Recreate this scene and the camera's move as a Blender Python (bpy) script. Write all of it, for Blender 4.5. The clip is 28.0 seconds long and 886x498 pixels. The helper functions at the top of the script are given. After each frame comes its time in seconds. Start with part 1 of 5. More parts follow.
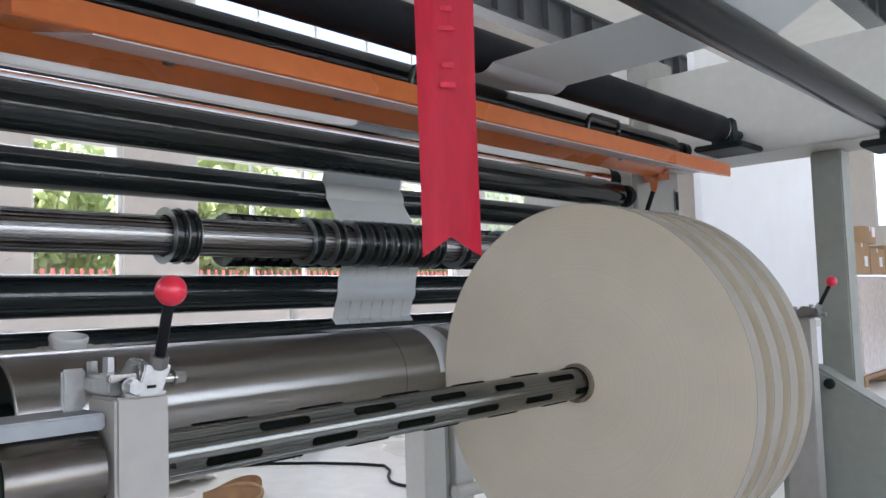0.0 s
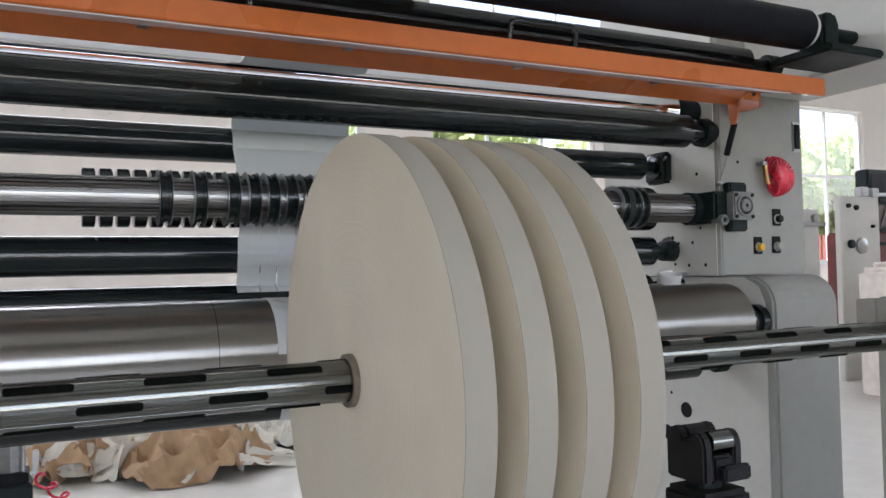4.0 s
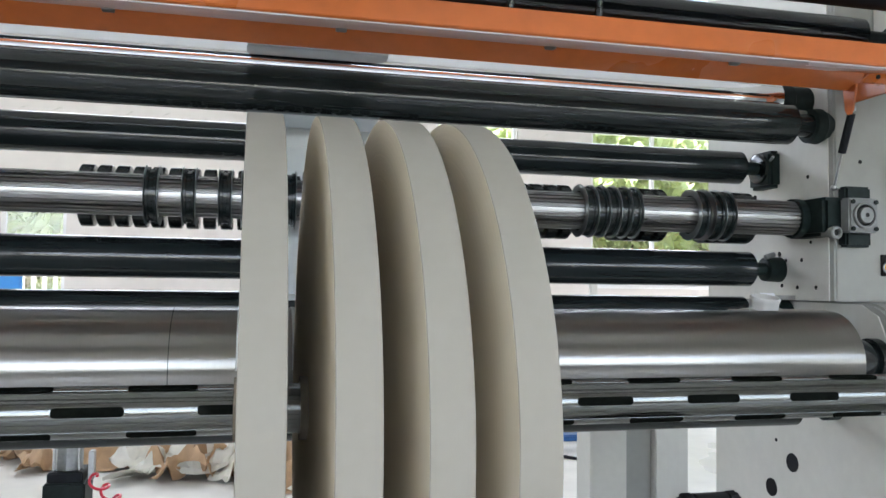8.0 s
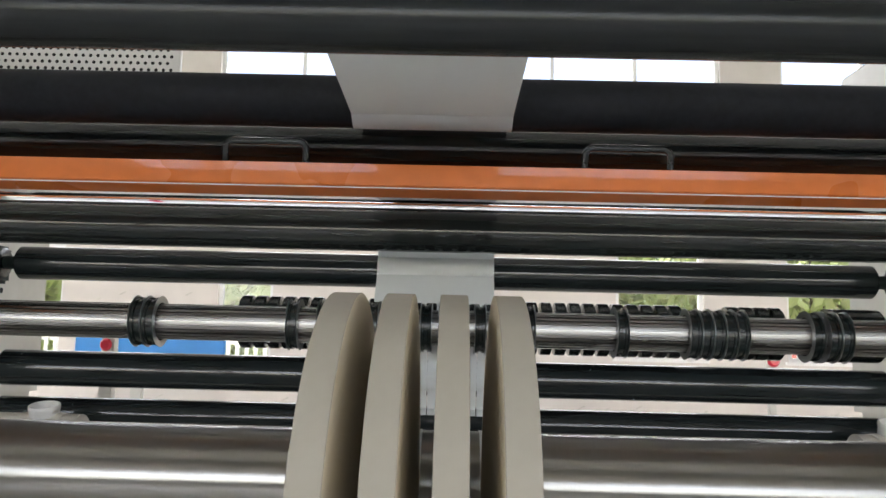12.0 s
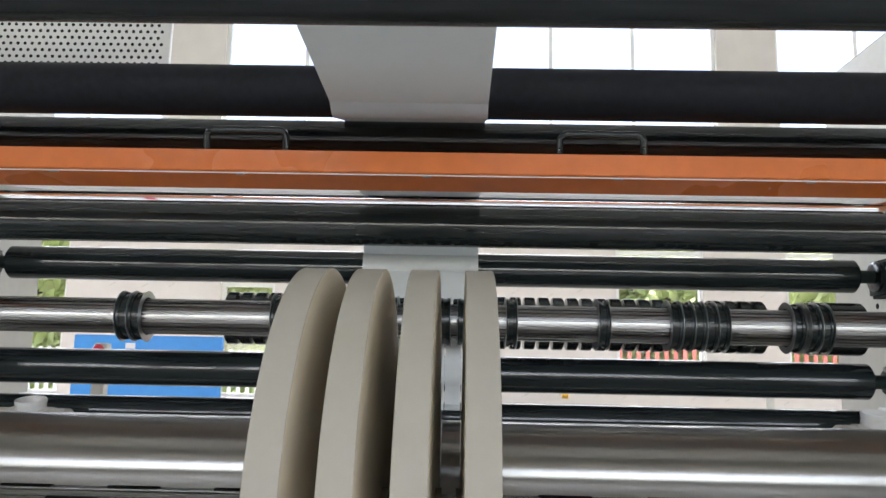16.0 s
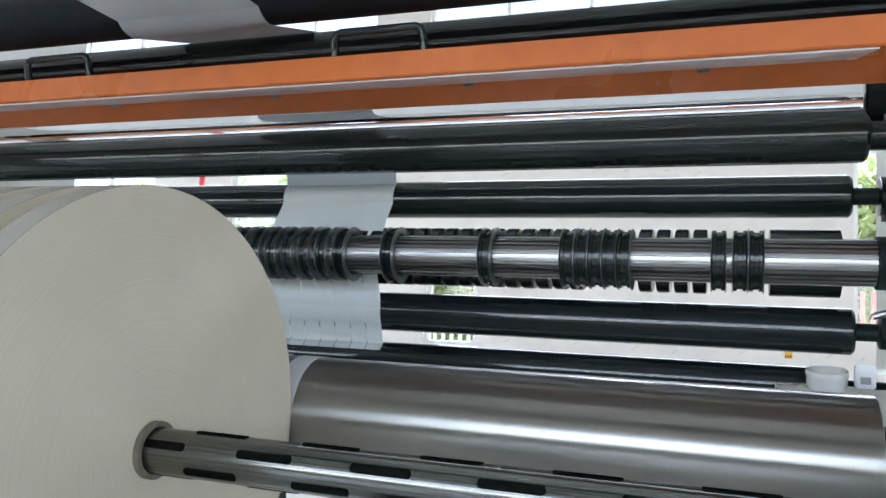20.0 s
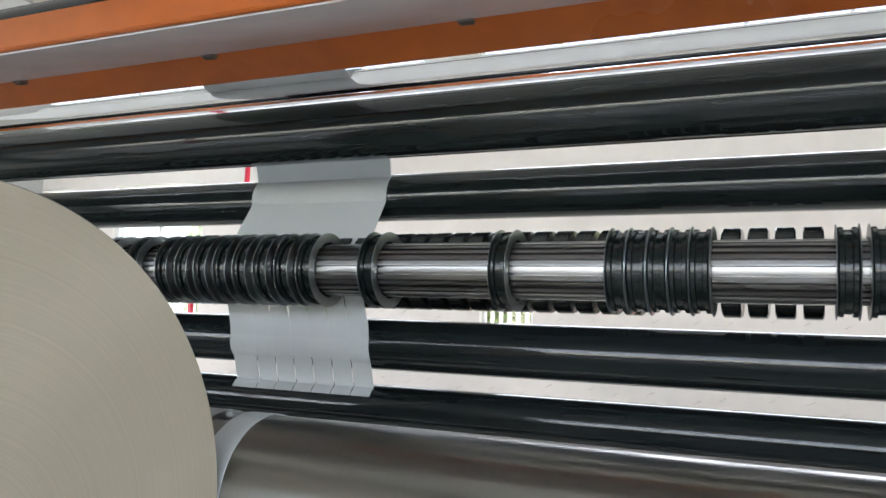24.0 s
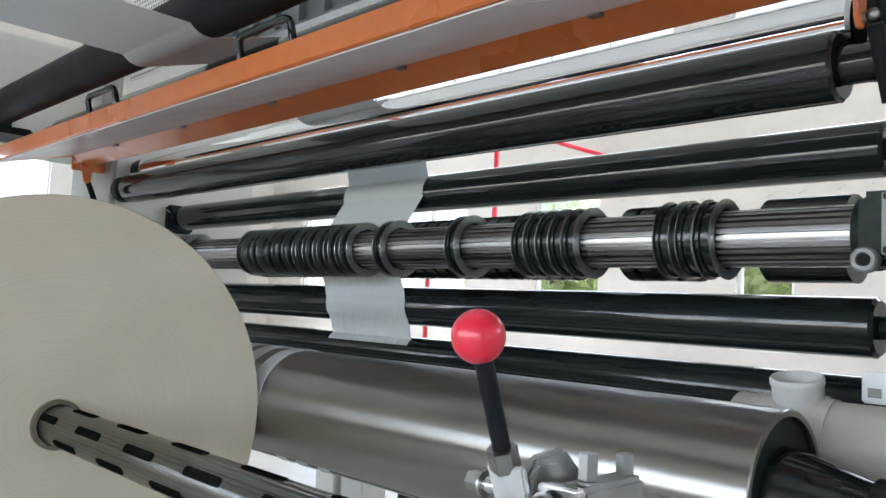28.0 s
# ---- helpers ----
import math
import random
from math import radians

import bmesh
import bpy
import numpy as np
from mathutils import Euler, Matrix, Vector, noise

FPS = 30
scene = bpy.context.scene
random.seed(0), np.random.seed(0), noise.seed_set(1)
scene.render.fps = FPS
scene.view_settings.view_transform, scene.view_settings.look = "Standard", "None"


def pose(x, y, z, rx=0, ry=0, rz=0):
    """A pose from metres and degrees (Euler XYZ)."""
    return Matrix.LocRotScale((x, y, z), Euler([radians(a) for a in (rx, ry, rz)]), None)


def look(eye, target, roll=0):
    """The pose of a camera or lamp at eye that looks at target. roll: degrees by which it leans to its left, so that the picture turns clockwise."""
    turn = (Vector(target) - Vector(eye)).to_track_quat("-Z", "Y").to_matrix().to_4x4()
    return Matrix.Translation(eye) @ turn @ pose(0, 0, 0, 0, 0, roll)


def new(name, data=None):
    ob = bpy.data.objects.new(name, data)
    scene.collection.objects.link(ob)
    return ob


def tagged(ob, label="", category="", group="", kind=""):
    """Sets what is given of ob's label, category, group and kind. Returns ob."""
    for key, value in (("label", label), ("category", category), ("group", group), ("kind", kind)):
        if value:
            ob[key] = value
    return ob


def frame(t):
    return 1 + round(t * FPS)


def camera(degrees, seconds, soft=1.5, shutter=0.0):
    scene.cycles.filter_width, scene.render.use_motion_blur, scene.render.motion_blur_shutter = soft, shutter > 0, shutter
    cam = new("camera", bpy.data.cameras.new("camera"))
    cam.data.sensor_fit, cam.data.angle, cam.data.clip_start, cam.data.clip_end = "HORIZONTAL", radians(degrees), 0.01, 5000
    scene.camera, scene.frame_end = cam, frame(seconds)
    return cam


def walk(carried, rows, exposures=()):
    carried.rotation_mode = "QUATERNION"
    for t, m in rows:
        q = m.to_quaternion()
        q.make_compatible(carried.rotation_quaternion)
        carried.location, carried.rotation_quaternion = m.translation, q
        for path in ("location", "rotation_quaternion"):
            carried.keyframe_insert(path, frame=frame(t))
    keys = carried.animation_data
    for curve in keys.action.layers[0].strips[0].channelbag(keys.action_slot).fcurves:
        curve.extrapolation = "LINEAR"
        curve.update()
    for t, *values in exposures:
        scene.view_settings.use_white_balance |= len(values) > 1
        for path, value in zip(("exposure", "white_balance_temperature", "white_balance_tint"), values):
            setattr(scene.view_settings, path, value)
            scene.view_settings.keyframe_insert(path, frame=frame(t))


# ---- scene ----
cam = camera(58.2, 28.0)
PATH = [
    (0, (-1.7257, 0.1835, 1.3115), (-0.2538, 1.5312, 1.4422), -1.86),
    (0.5, (-1.5965, 0.1287, 1.3071), (-0.1991, 1.5512, 1.4612), -2.74),
    (1, (-1.4514, 0.0607, 1.3025), (-0.1546, 1.5741, 1.4693), -3.32),
    (1.5, (-1.2722, -0.0146, 1.2924), (-0.0584, 1.5663, 1.4578), -2.96),
    (2, (-1.1403, -0.0490, 1.2788), (0.0417, 1.5621, 1.3634), -2.63),
    (2.5, (-0.9357, -0.0418, 1.2926), (0.1608, 1.6291, 1.3679), -1.70),
    (3, (-0.8014, -0.0472, 1.2933), (0.1861, 1.6903, 1.3695), -0.51),
    (3.5, (-0.6846, -0.0639, 1.2935), (0.2603, 1.6974, 1.3626), -1.19),
    (5.5, (-0.3105, -0.1016, 1.2560), (0.3774, 1.7759, 1.2995), 0.79),
    (6, (-0.2773, -0.0696, 1.2472), (0.4129, 1.8069, 1.2974), 0.72),
    (6.5, (-0.2508, -0.0268, 1.2582), (0.4542, 1.8440, 1.3145), 0.48),
    (7, (-0.2341, -0.0147, 1.2639), (0.4705, 1.8552, 1.3488), 0.47),
    (7.5, (-0.1972, -0.0045, 1.2634), (0.4206, 1.8951, 1.3640), 0.40),
    (8, (-0.0836, 0.0413, 1.2878), (0.3753, 1.9856, 1.3836), 0.71),
    (8.5, (-0.0096, -0.0337, 1.2954), (0.2586, 1.9463, 1.3832), 1.08),
    (9, (0.0372, -0.0314, 1.3290), (0.2184, 1.9593, 1.3962), 0.11),
    (9.5, (0.0800, -0.0942, 1.3524), (0.1413, 1.9044, 1.3941), 0.29),
    (10, (0.0994, -0.1350, 1.3901), (0.0479, 1.8636, 1.4452), 0.55),
    (10.5, (0.1054, -0.1454, 1.4250), (0.0538, 1.8526, 1.4983), 0.76),
    (11, (0.1050, -0.1544, 1.4519), (0.0629, 1.8420, 1.5645), 1.10),
    (11.5, (0.1043, -0.1706, 1.4475), (0.0737, 1.8206, 1.6329), 1.34),
    (12, (0.1110, -0.1873, 1.4416), (0.0837, 1.7973, 1.6872), 1.41),
    (12.5, (0.1258, -0.2070, 1.4362), (0.0961, 1.7748, 1.7041), 1.41),
    (14.5, (0.1412, -0.2157, 1.3928), (0.1070, 1.7563, 1.7245), 1.40),
    (15, (0.1588, -0.2028, 1.3664), (0.1164, 1.7688, 1.6991), 1.36),
    (15.5, (0.1631, -0.1959, 1.3584), (0.1227, 1.7778, 1.6796), 1.31),
    (16, (0.1714, -0.1987, 1.3496), (0.1324, 1.7765, 1.6616), 1.15),
    (16.5, (0.1920, -0.2139, 1.3446), (0.1387, 1.7605, 1.6590), 1.16),
    (17, (0.2278, -0.2154, 1.3546), (0.1422, 1.7614, 1.6461), 0.88),
    (17.5, (0.3204, -0.1730, 1.3312), (0.1226, 1.7980, 1.6067), 0.26),
    (18, (0.4835, -0.0960, 1.3129), (0.0690, 1.8485, 1.5300), 2.16),
    (18.5, (0.6406, -0.0627, 1.3051), (0.1856, 1.8739, 1.5107), 2.42),
    (19, (0.8827, -0.0110, 1.3379), (0.2794, 1.8875, 1.5164), 2.48),
    (19.5, (1.0417, 0.0499, 1.3387), (0.3751, 1.9277, 1.5106), 2.91),
    (20, (1.1166, 0.1719, 1.3389), (0.4268, 2.0409, 1.5146), 2.69),
    (20.5, (1.1383, 0.3313, 1.3472), (0.3426, 2.1550, 1.5489), 2.74),
    (21, (1.1053, 0.4496, 1.3698), (0.2824, 2.2597, 1.5853), 2.62),
    (21.5, (1.0601, 0.5997, 1.3792), (0.2172, 2.3990, 1.6067), 2.43),
    (23.5, (1.0018, 0.7412, 1.3798), (0.1803, 2.5536, 1.5813), 2.22),
    (24, (1.0289, 0.7123, 1.3920), (0.1986, 2.5211, 1.5892), 2.14),
    (24.5, (1.0710, 0.6204, 1.3853), (0.2690, 2.4407, 1.5937), 2.48),
    (25, (1.1373, 0.5034, 1.3841), (0.3437, 2.3272, 1.5934), 2.45),
    (25.5, (1.2048, 0.4117, 1.3429), (0.4200, 2.2351, 1.5860), 3.03),
    (26, (1.2579, 0.3539, 1.3377), (0.4599, 2.1744, 1.5591), 2.73),
    (26.5, (1.4224, 0.3319, 1.3440), (0.5244, 2.1084, 1.5384), 2.20),
    (27, (1.6174, 0.3443, 1.3534), (0.5774, 2.0446, 1.5186), 2.27),
    (27.5, (1.7054, 0.4682, 1.3355), (0.5004, 2.0575, 1.4834), 1.53),
    (28, (1.7983, 0.6963, 1.3589), (0.3785, 2.0978, 1.5003), 2.55),
]
# the film camera opens up and shifts its white balance along the way: seconds, stops, kelvin, tint
LEVELS = [(0, 1.82, 5850, 16), (1, 1.76, 5750, 12), (2, 1.78, 5850, 13), (3, 1.76, 5950, 16), (6, 2.1, 6050, 14), (7, 2.14, 6050, 12), (8, 2.22, 5850, 11), (9, 2.28, 5850, 11),
          (11, 2.03, 6450, 13), (12, 2.03, 6450, 13), (16, 2.14, 6150, 13), (17, 2.12, 6250, 13), (18, 2.12, 6300, 13), (20, 2.23, 5550, 9), (21, 2.15, 6500, 12), (24, 2.18, 6000, 11), (27, 2.1, 6100, 12), (28, 2.22, 5850, 10)]
walk(cam, [(t, look(eye, target, roll)) for t, eye, target, roll in PATH], LEVELS)

# ---- world, sun, lights ----
world = bpy.data.worlds.new("sky")
scene.world = world
world.use_nodes = True
wn = world.node_tree.nodes
sky = wn.new("ShaderNodeTexSky")
sky.sky_type, sky.sun_disc = "NISHITA", False
sky.sun_elevation, sky.sun_rotation = radians(48), radians(200)
wn["Background"].inputs[1].default_value = 0.12
haze = wn.new("ShaderNodeVectorMath")  # thin white haze over the whole sky
haze.operation = "ADD"
haze.inputs[1].default_value = (1.15, 1.0, 0.9)
world.node_tree.links.new(sky.outputs[0], haze.inputs[0])
world.node_tree.links.new(haze.outputs[0], wn["Background"].inputs[0])

sun = new("sun", bpy.data.lights.new("sun", "SUN"))
sun.data.energy, sun.data.angle, sun.data.color = 5.0, radians(4), (1.0, 0.96, 0.9)
sun.matrix_basis = look((0, 0, 30), (6, -16, 0))


def window_light(name, loc, target, w, h, watts, color=(1.0, 0.985, 0.955)):
    """An area lamp that fills an opening of the hall and stands in for its sky light."""
    ob = new(name, bpy.data.lights.new(name, "AREA"))
    ob.data.shape, ob.data.size, ob.data.size_y, ob.data.energy, ob.data.color = "RECTANGLE", w, h, watts, color
    ob.matrix_basis = look(loc, target)
    return ob


window_light("south_window_lamp", (0.5, -6.7, 2.45), (0.5, 1.0, 1.9), 6.9, 2.9, 33)
window_light("south_window_lamp", (-6.575, -6.7, 2.45), (-6.575, 1.0, 1.9), 6.8, 2.9, 30)
window_light("south_window_lamp", (7.575, -6.7, 2.45), (7.575, 1.0, 1.9), 6.8, 2.9, 30)
window_light("north_window_lamp", (0.3, 11.7, 6.1), (0.3, 4.0, 1.0), 7.6, 1.8, 75)
window_light("north_window_lamp", (9.1, 11.7, 6.1), (7.0, 4.0, 1.0), 7.6, 1.8, 65)
window_light("north_window_lamp", (-9.0, 11.7, 6.1), (-6.0, 4.0, 1.0), 8.4, 1.8, 65)
# added fill from both sides, set in assumed end-wall windows out of view
window_light("west_fill_lamp", (-15.7, 1.5, 4.8), (-1.0, 1.2, 1.2), 9.8, 3.3, 66)
window_light("east_fill_lamp", (23.7, 1.5, 4.8), (1.0, 1.2, 1.2), 9.8, 3.3, 100)

# ---- materials ----
MATS = {}


def mat(name, color, rough=0.5, metal=0.0, grain=0.0, scale=20.0, stretch=(1, 1, 1), bump=0.0, coat=0.0, rvar=0.0, island=0.0, big=0.0):
    """A painted, rubber or metal surface: two scales of noise vary its colour, gloss and relief."""
    if name in MATS:
        return MATS[name]
    m = bpy.data.materials.new(name)
    m.use_nodes = True
    n, l = m.node_tree.nodes, m.node_tree.links
    b = n["Principled BSDF"]
    b.inputs["Base Color"].default_value = (*color, 1)
    b.inputs["Roughness"].default_value = rough
    b.inputs["Metallic"].default_value = metal
    b.inputs["Coat Weight"].default_value = coat
    if grain or bump or rvar or big or island:
        co = n.new("ShaderNodeTexCoord")
        mp = n.new("ShaderNodeMapping")
        mp.inputs["Scale"].default_value = stretch
        l.new(co.outputs["Object"], mp.inputs[0])
        fine = n.new("ShaderNodeTexNoise")
        fine.inputs["Scale"].default_value, fine.inputs["Detail"].default_value = scale, 5.0
        l.new(mp.outputs[0], fine.inputs["Vector"])
        wide = n.new("ShaderNodeTexNoise")
        wide.inputs["Scale"].default_value, wide.inputs["Detail"].default_value = scale / 9.0, 3.0
        l.new(mp.outputs[0], wide.inputs["Vector"])
        ramp = n.new("ShaderNodeMapRange")
        ramp.inputs[1].default_value, ramp.inputs[2].default_value = 0.3, 0.7
        ramp.inputs[3].default_value, ramp.inputs[4].default_value = 1 - grain, 1 + grain
        l.new(fine.outputs[0], ramp.inputs[0])
        ramp2 = n.new("ShaderNodeMapRange")
        ramp2.inputs[1].default_value, ramp2.inputs[2].default_value = 0.3, 0.7
        ramp2.inputs[3].default_value, ramp2.inputs[4].default_value = 1 - big, 1 + big
        l.new(wide.outputs[0], ramp2.inputs[0])
        mul = n.new("ShaderNodeMath")
        mul.operation = "MULTIPLY"
        l.new(ramp.outputs[0], mul.inputs[0])
        l.new(ramp2.outputs[0], mul.inputs[1])
        last = mul
        if island:
            geo = n.new("ShaderNodeNewGeometry")
            r3 = n.new("ShaderNodeMapRange")
            r3.inputs[3].default_value, r3.inputs[4].default_value = 1 - island, 1 + island
            l.new(geo.outputs["Random Per Island"], r3.inputs[0])
            m3 = n.new("ShaderNodeMath")
            m3.operation = "MULTIPLY"
            l.new(mul.outputs[0], m3.inputs[0])
            l.new(r3.outputs[0], m3.inputs[1])
            last = m3
        hue = n.new("ShaderNodeVectorMath")
        hue.operation = "SCALE"
        hue.inputs[0].default_value = color
        l.new(last.outputs[0], hue.inputs["Scale"])
        l.new(hue.outputs[0], b.inputs["Base Color"])
        if rvar:
            rr = n.new("ShaderNodeMapRange")
            rr.inputs[1].default_value, rr.inputs[2].default_value = 0.3, 0.7
            rr.inputs[3].default_value, rr.inputs[4].default_value = max(0.02, rough - rvar), rough + rvar
            l.new(wide.outputs[0], rr.inputs[0])
            l.new(rr.outputs[0], b.inputs["Roughness"])
        if bump:
            bp = n.new("ShaderNodeBump")
            bp.inputs["Strength"].default_value, bp.inputs["Distance"].default_value = bump, 0.004
            l.new(fine.outputs[0], bp.inputs["Height"])
            l.new(bp.outputs[0], b.inputs["Normal"])
    MATS[name] = m
    return m


RUBBER = mat("black_rubber", (0.013, 0.017, 0.018), 0.085, grain=0.2, scale=30, stretch=(0.15, 3, 3), rvar=0.02)
MATTE_BLACK = mat("matte_black_rubber", (0.009, 0.010, 0.013), 0.55, grain=0.2, scale=60, rvar=0.08)
SATIN_BLACK = mat("satin_black_rubber", (0.011, 0.013, 0.014), 0.2, grain=0.2, scale=30, stretch=(0.15, 3, 3), rvar=0.04)
CHROME = mat("chrome", (0.88, 0.89, 0.91), 0.055, 1.0, grain=0.02, scale=40, stretch=(0.3, 3, 3), rvar=0.015)
DRUM = mat("brushed_steel_drum", (0.285, 0.275, 0.255), 0.30, 1.0, grain=0.025, scale=60, stretch=(3, 0.3, 0.3))
STEEL = mat("turned_steel", (0.56, 0.55, 0.54), 0.2, 1.0, grain=0.03, scale=30, stretch=(0.2, 2, 2), rvar=0.04)
SLEEVE = mat("worn_turned_steel", (0.15, 0.14, 0.125), 0.32, 1.0, grain=0.10, scale=40, stretch=(0.2, 2, 2), rvar=0.08)
SHAFT = mat("grey_anodised_shaft", (0.17, 0.175, 0.165), 0.2, 1.0, grain=0.10, scale=80, stretch=(0.3, 3, 3), rvar=0.06)
ZINC = mat("zinc_plated_steel", (0.38, 0.385, 0.38), 0.38, 1.0, grain=0.12, scale=60, rvar=0.1, bump=0.05)
SPLINE = mat("splined_steel", (0.33, 0.325, 0.32), 0.28, 1.0, grain=0.10, scale=40, stretch=(0.2, 3, 3), rvar=0.06)
SLOT = mat("black_expansion_leaf", (0.006, 0.007, 0.006), 0.85, grain=0.3, scale=80)
RING = mat("black_oxide_ring", (0.007, 0.011, 0.011), 0.20, 0.0, grain=0.2, scale=80, rvar=0.06)
BLADE = mat("blade_steel", (0.40, 0.42, 0.43), 0.30, 1.0, grain=0.06, scale=80)
# white paper of the roll wraps, dimmer front light put into the colour
SHADED_PAPER = mat("shaded_wrap_paper", (0.305, 0.28, 0.235), 0.85, grain=0.015, scale=60, big=0.02)
CORE = mat("cardboard_core", (0.16, 0.135, 0.10), 0.9, grain=0.15, scale=80)
ORANGE = mat("orange_paint", (0.60, 0.155, 0.028), 0.30, grain=0.06, scale=25, coat=0.45, rvar=0.06, big=0.06)
GREY = mat("machine_grey_paint", (0.56, 0.55, 0.505), 0.45, grain=0.03, scale=30, rvar=0.08, big=0.04)
MIDGREY = mat("mid_grey_paint", (0.28, 0.278, 0.255), 0.5, grain=0.04, scale=25, rvar=0.08, big=0.05)
POSTGREY = mat("post_grey_paint", (0.37, 0.355, 0.325), 0.5, grain=0.04, scale=30, rvar=0.08, big=0.05)
GREENGREY = mat("green_grey_paint", (0.29, 0.305, 0.27), 0.5, grain=0.05, scale=25, rvar=0.08, big=0.05)
CAST = mat("black_cast_iron", (0.006, 0.006, 0.007), 0.55, grain=0.3, scale=40, rvar=0.1, bump=0.1)
DARK = mat("dark_green_black_metal", (0.009, 0.016, 0.015), 0.5, grain=0.3, scale=50, rvar=0.1)
RED = mat("red_plastic", (0.66, 0.014, 0.045), 0.28, coat=0.3, grain=0.03, scale=30)
RIBBON = mat("red_satin", (0.66, 0.010, 0.045), 0.55, grain=0.06, scale=300, stretch=(1, 1, 0.2), big=0.1)
RIBBON_INK = mat("worn_print", (0.54, 0.008, 0.035), 0.6, grain=0.3, scale=200)
WHITE_PLASTIC = mat("white_plastic", (0.60, 0.59, 0.57), 0.4, grain=0.03, scale=40, big=0.03)
YELLOW = mat("yellow_plastic", (0.75, 0.42, 0.02), 0.35, grain=0.03, scale=40)
FLOOR = mat("grey_epoxy_floor", (0.66, 0.635, 0.585), 0.35, grain=0.06, scale=6, rvar=0.12, big=0.10)
WALL = mat("white_plaster", (0.66, 0.62, 0.59), 0.8, grain=0.03, scale=4, big=0.04)
CEILING = mat("white_ceiling_sheet", (0.7, 0.7, 0.7), 0.8, grain=0.03, scale=3)
PANEL = mat("white_laminate", (0.80, 0.81, 0.84), 0.45, grain=0.02, scale=4)
FRAME_WHITE = mat("white_window_frame", (0.78, 0.78, 0.78), 0.5, grain=0.03, scale=20)
KRAFT = mat("brown_kraft_paper", (0.46, 0.30, 0.17), 0.85, grain=0.12, scale=14, big=0.12, bump=0.2)
WASTE = mat("white_waste_paper", (0.75, 0.72, 0.64), 0.85, grain=0.06, scale=14, big=0.08, bump=0.15)
CARTON = mat("corrugated_carton", (0.42, 0.27, 0.15), 0.85, grain=0.10, scale=20, big=0.08)
WRAP = mat("stretch_film_wrap", (0.74, 0.66, 0.61), 0.18, grain=0.10, scale=12, bump=0.6, coat=0.5)
BLUE = mat("blue_paint", (0.03, 0.30, 0.80), 0.4, grain=0.04, scale=20, big=0.04)
CRANE = mat("dark_grey_girder", (0.10, 0.105, 0.12), 0.55, grain=0.1, scale=10)
LEAF = mat("spring_leaves", (0.40, 0.46, 0.20), 0.7, grain=0.08, scale=3, island=0.12)
ln_, ll_ = LEAF.node_tree.nodes, LEAF.node_tree.links
through_leaf, leaf_mix = ln_.new("ShaderNodeBsdfTranslucent"), ln_.new("ShaderNodeMixShader")
through_leaf.inputs[0].default_value, leaf_mix.inputs[0].default_value = (0.62, 0.68, 0.36, 1), 0.65
ll_.new(ln_["Principled BSDF"].outputs[0], leaf_mix.inputs[1])
ll_.new(through_leaf.outputs[0], leaf_mix.inputs[2])
ll_.new(leaf_mix.outputs[0], ln_["Material Output"].inputs[0])
BARK = mat("bark", (0.12, 0.09, 0.06), 0.9, grain=0.3, scale=12)
GRASS = mat("grass_ground", (0.12, 0.17, 0.05), 0.9, grain=0.3, scale=2, big=0.2)
PERF = mat("perforated_sheet", (0.55, 0.54, 0.52), 0.4, grain=0.03, scale=20)
HOLE = mat("hole_black", (0.006, 0.006, 0.006), 0.9)


for m_, k_ in ((SLOT, 0.0), (DARK, 0.2), (MATTE_BLACK, 0.15), (SATIN_BLACK, 0.25), (CAST, 0.25)):
    m_.node_tree.nodes["Principled BSDF"].inputs["Specular IOR Level"].default_value = k_


def turned(m, amount):
    """Turned metal: fine marks round the x axis smear its reflections along the axis."""
    n, l = m.node_tree.nodes, m.node_tree.links
    tg = n.new("ShaderNodeTangent")
    tg.direction_type, tg.axis = "RADIAL", "X"
    b = n["Principled BSDF"]
    b.inputs["Anisotropic"].default_value, b.inputs["Anisotropic Rotation"].default_value = amount, 0.25
    l.new(tg.outputs[0], b.inputs["Tangent"])


for m_, k_ in ((DRUM, 0.9), (SHAFT, 0.85), (STEEL, 0.8)):
    turned(m_, k_)


def web_paper():
    """Thin white paper that lets some of the light behind it through."""
    m = mat("thin_web_paper", (0.80, 0.82, 0.82), 0.7, grain=0.012, scale=50, big=0.015)
    n, l = m.node_tree.nodes, m.node_tree.links
    tr, mix = n.new("ShaderNodeBsdfTranslucent"), n.new("ShaderNodeMixShader")
    tr.inputs[0].default_value = (0.72, 0.76, 0.76, 1)
    mix.inputs[0].default_value = 0.35
    l.new(n["Principled BSDF"].outputs[0], mix.inputs[1])
    l.new(tr.outputs[0], mix.inputs[2])
    l.new(mix.outputs[0], n["Material Output"].inputs[0])
    return m


WEB = web_paper()


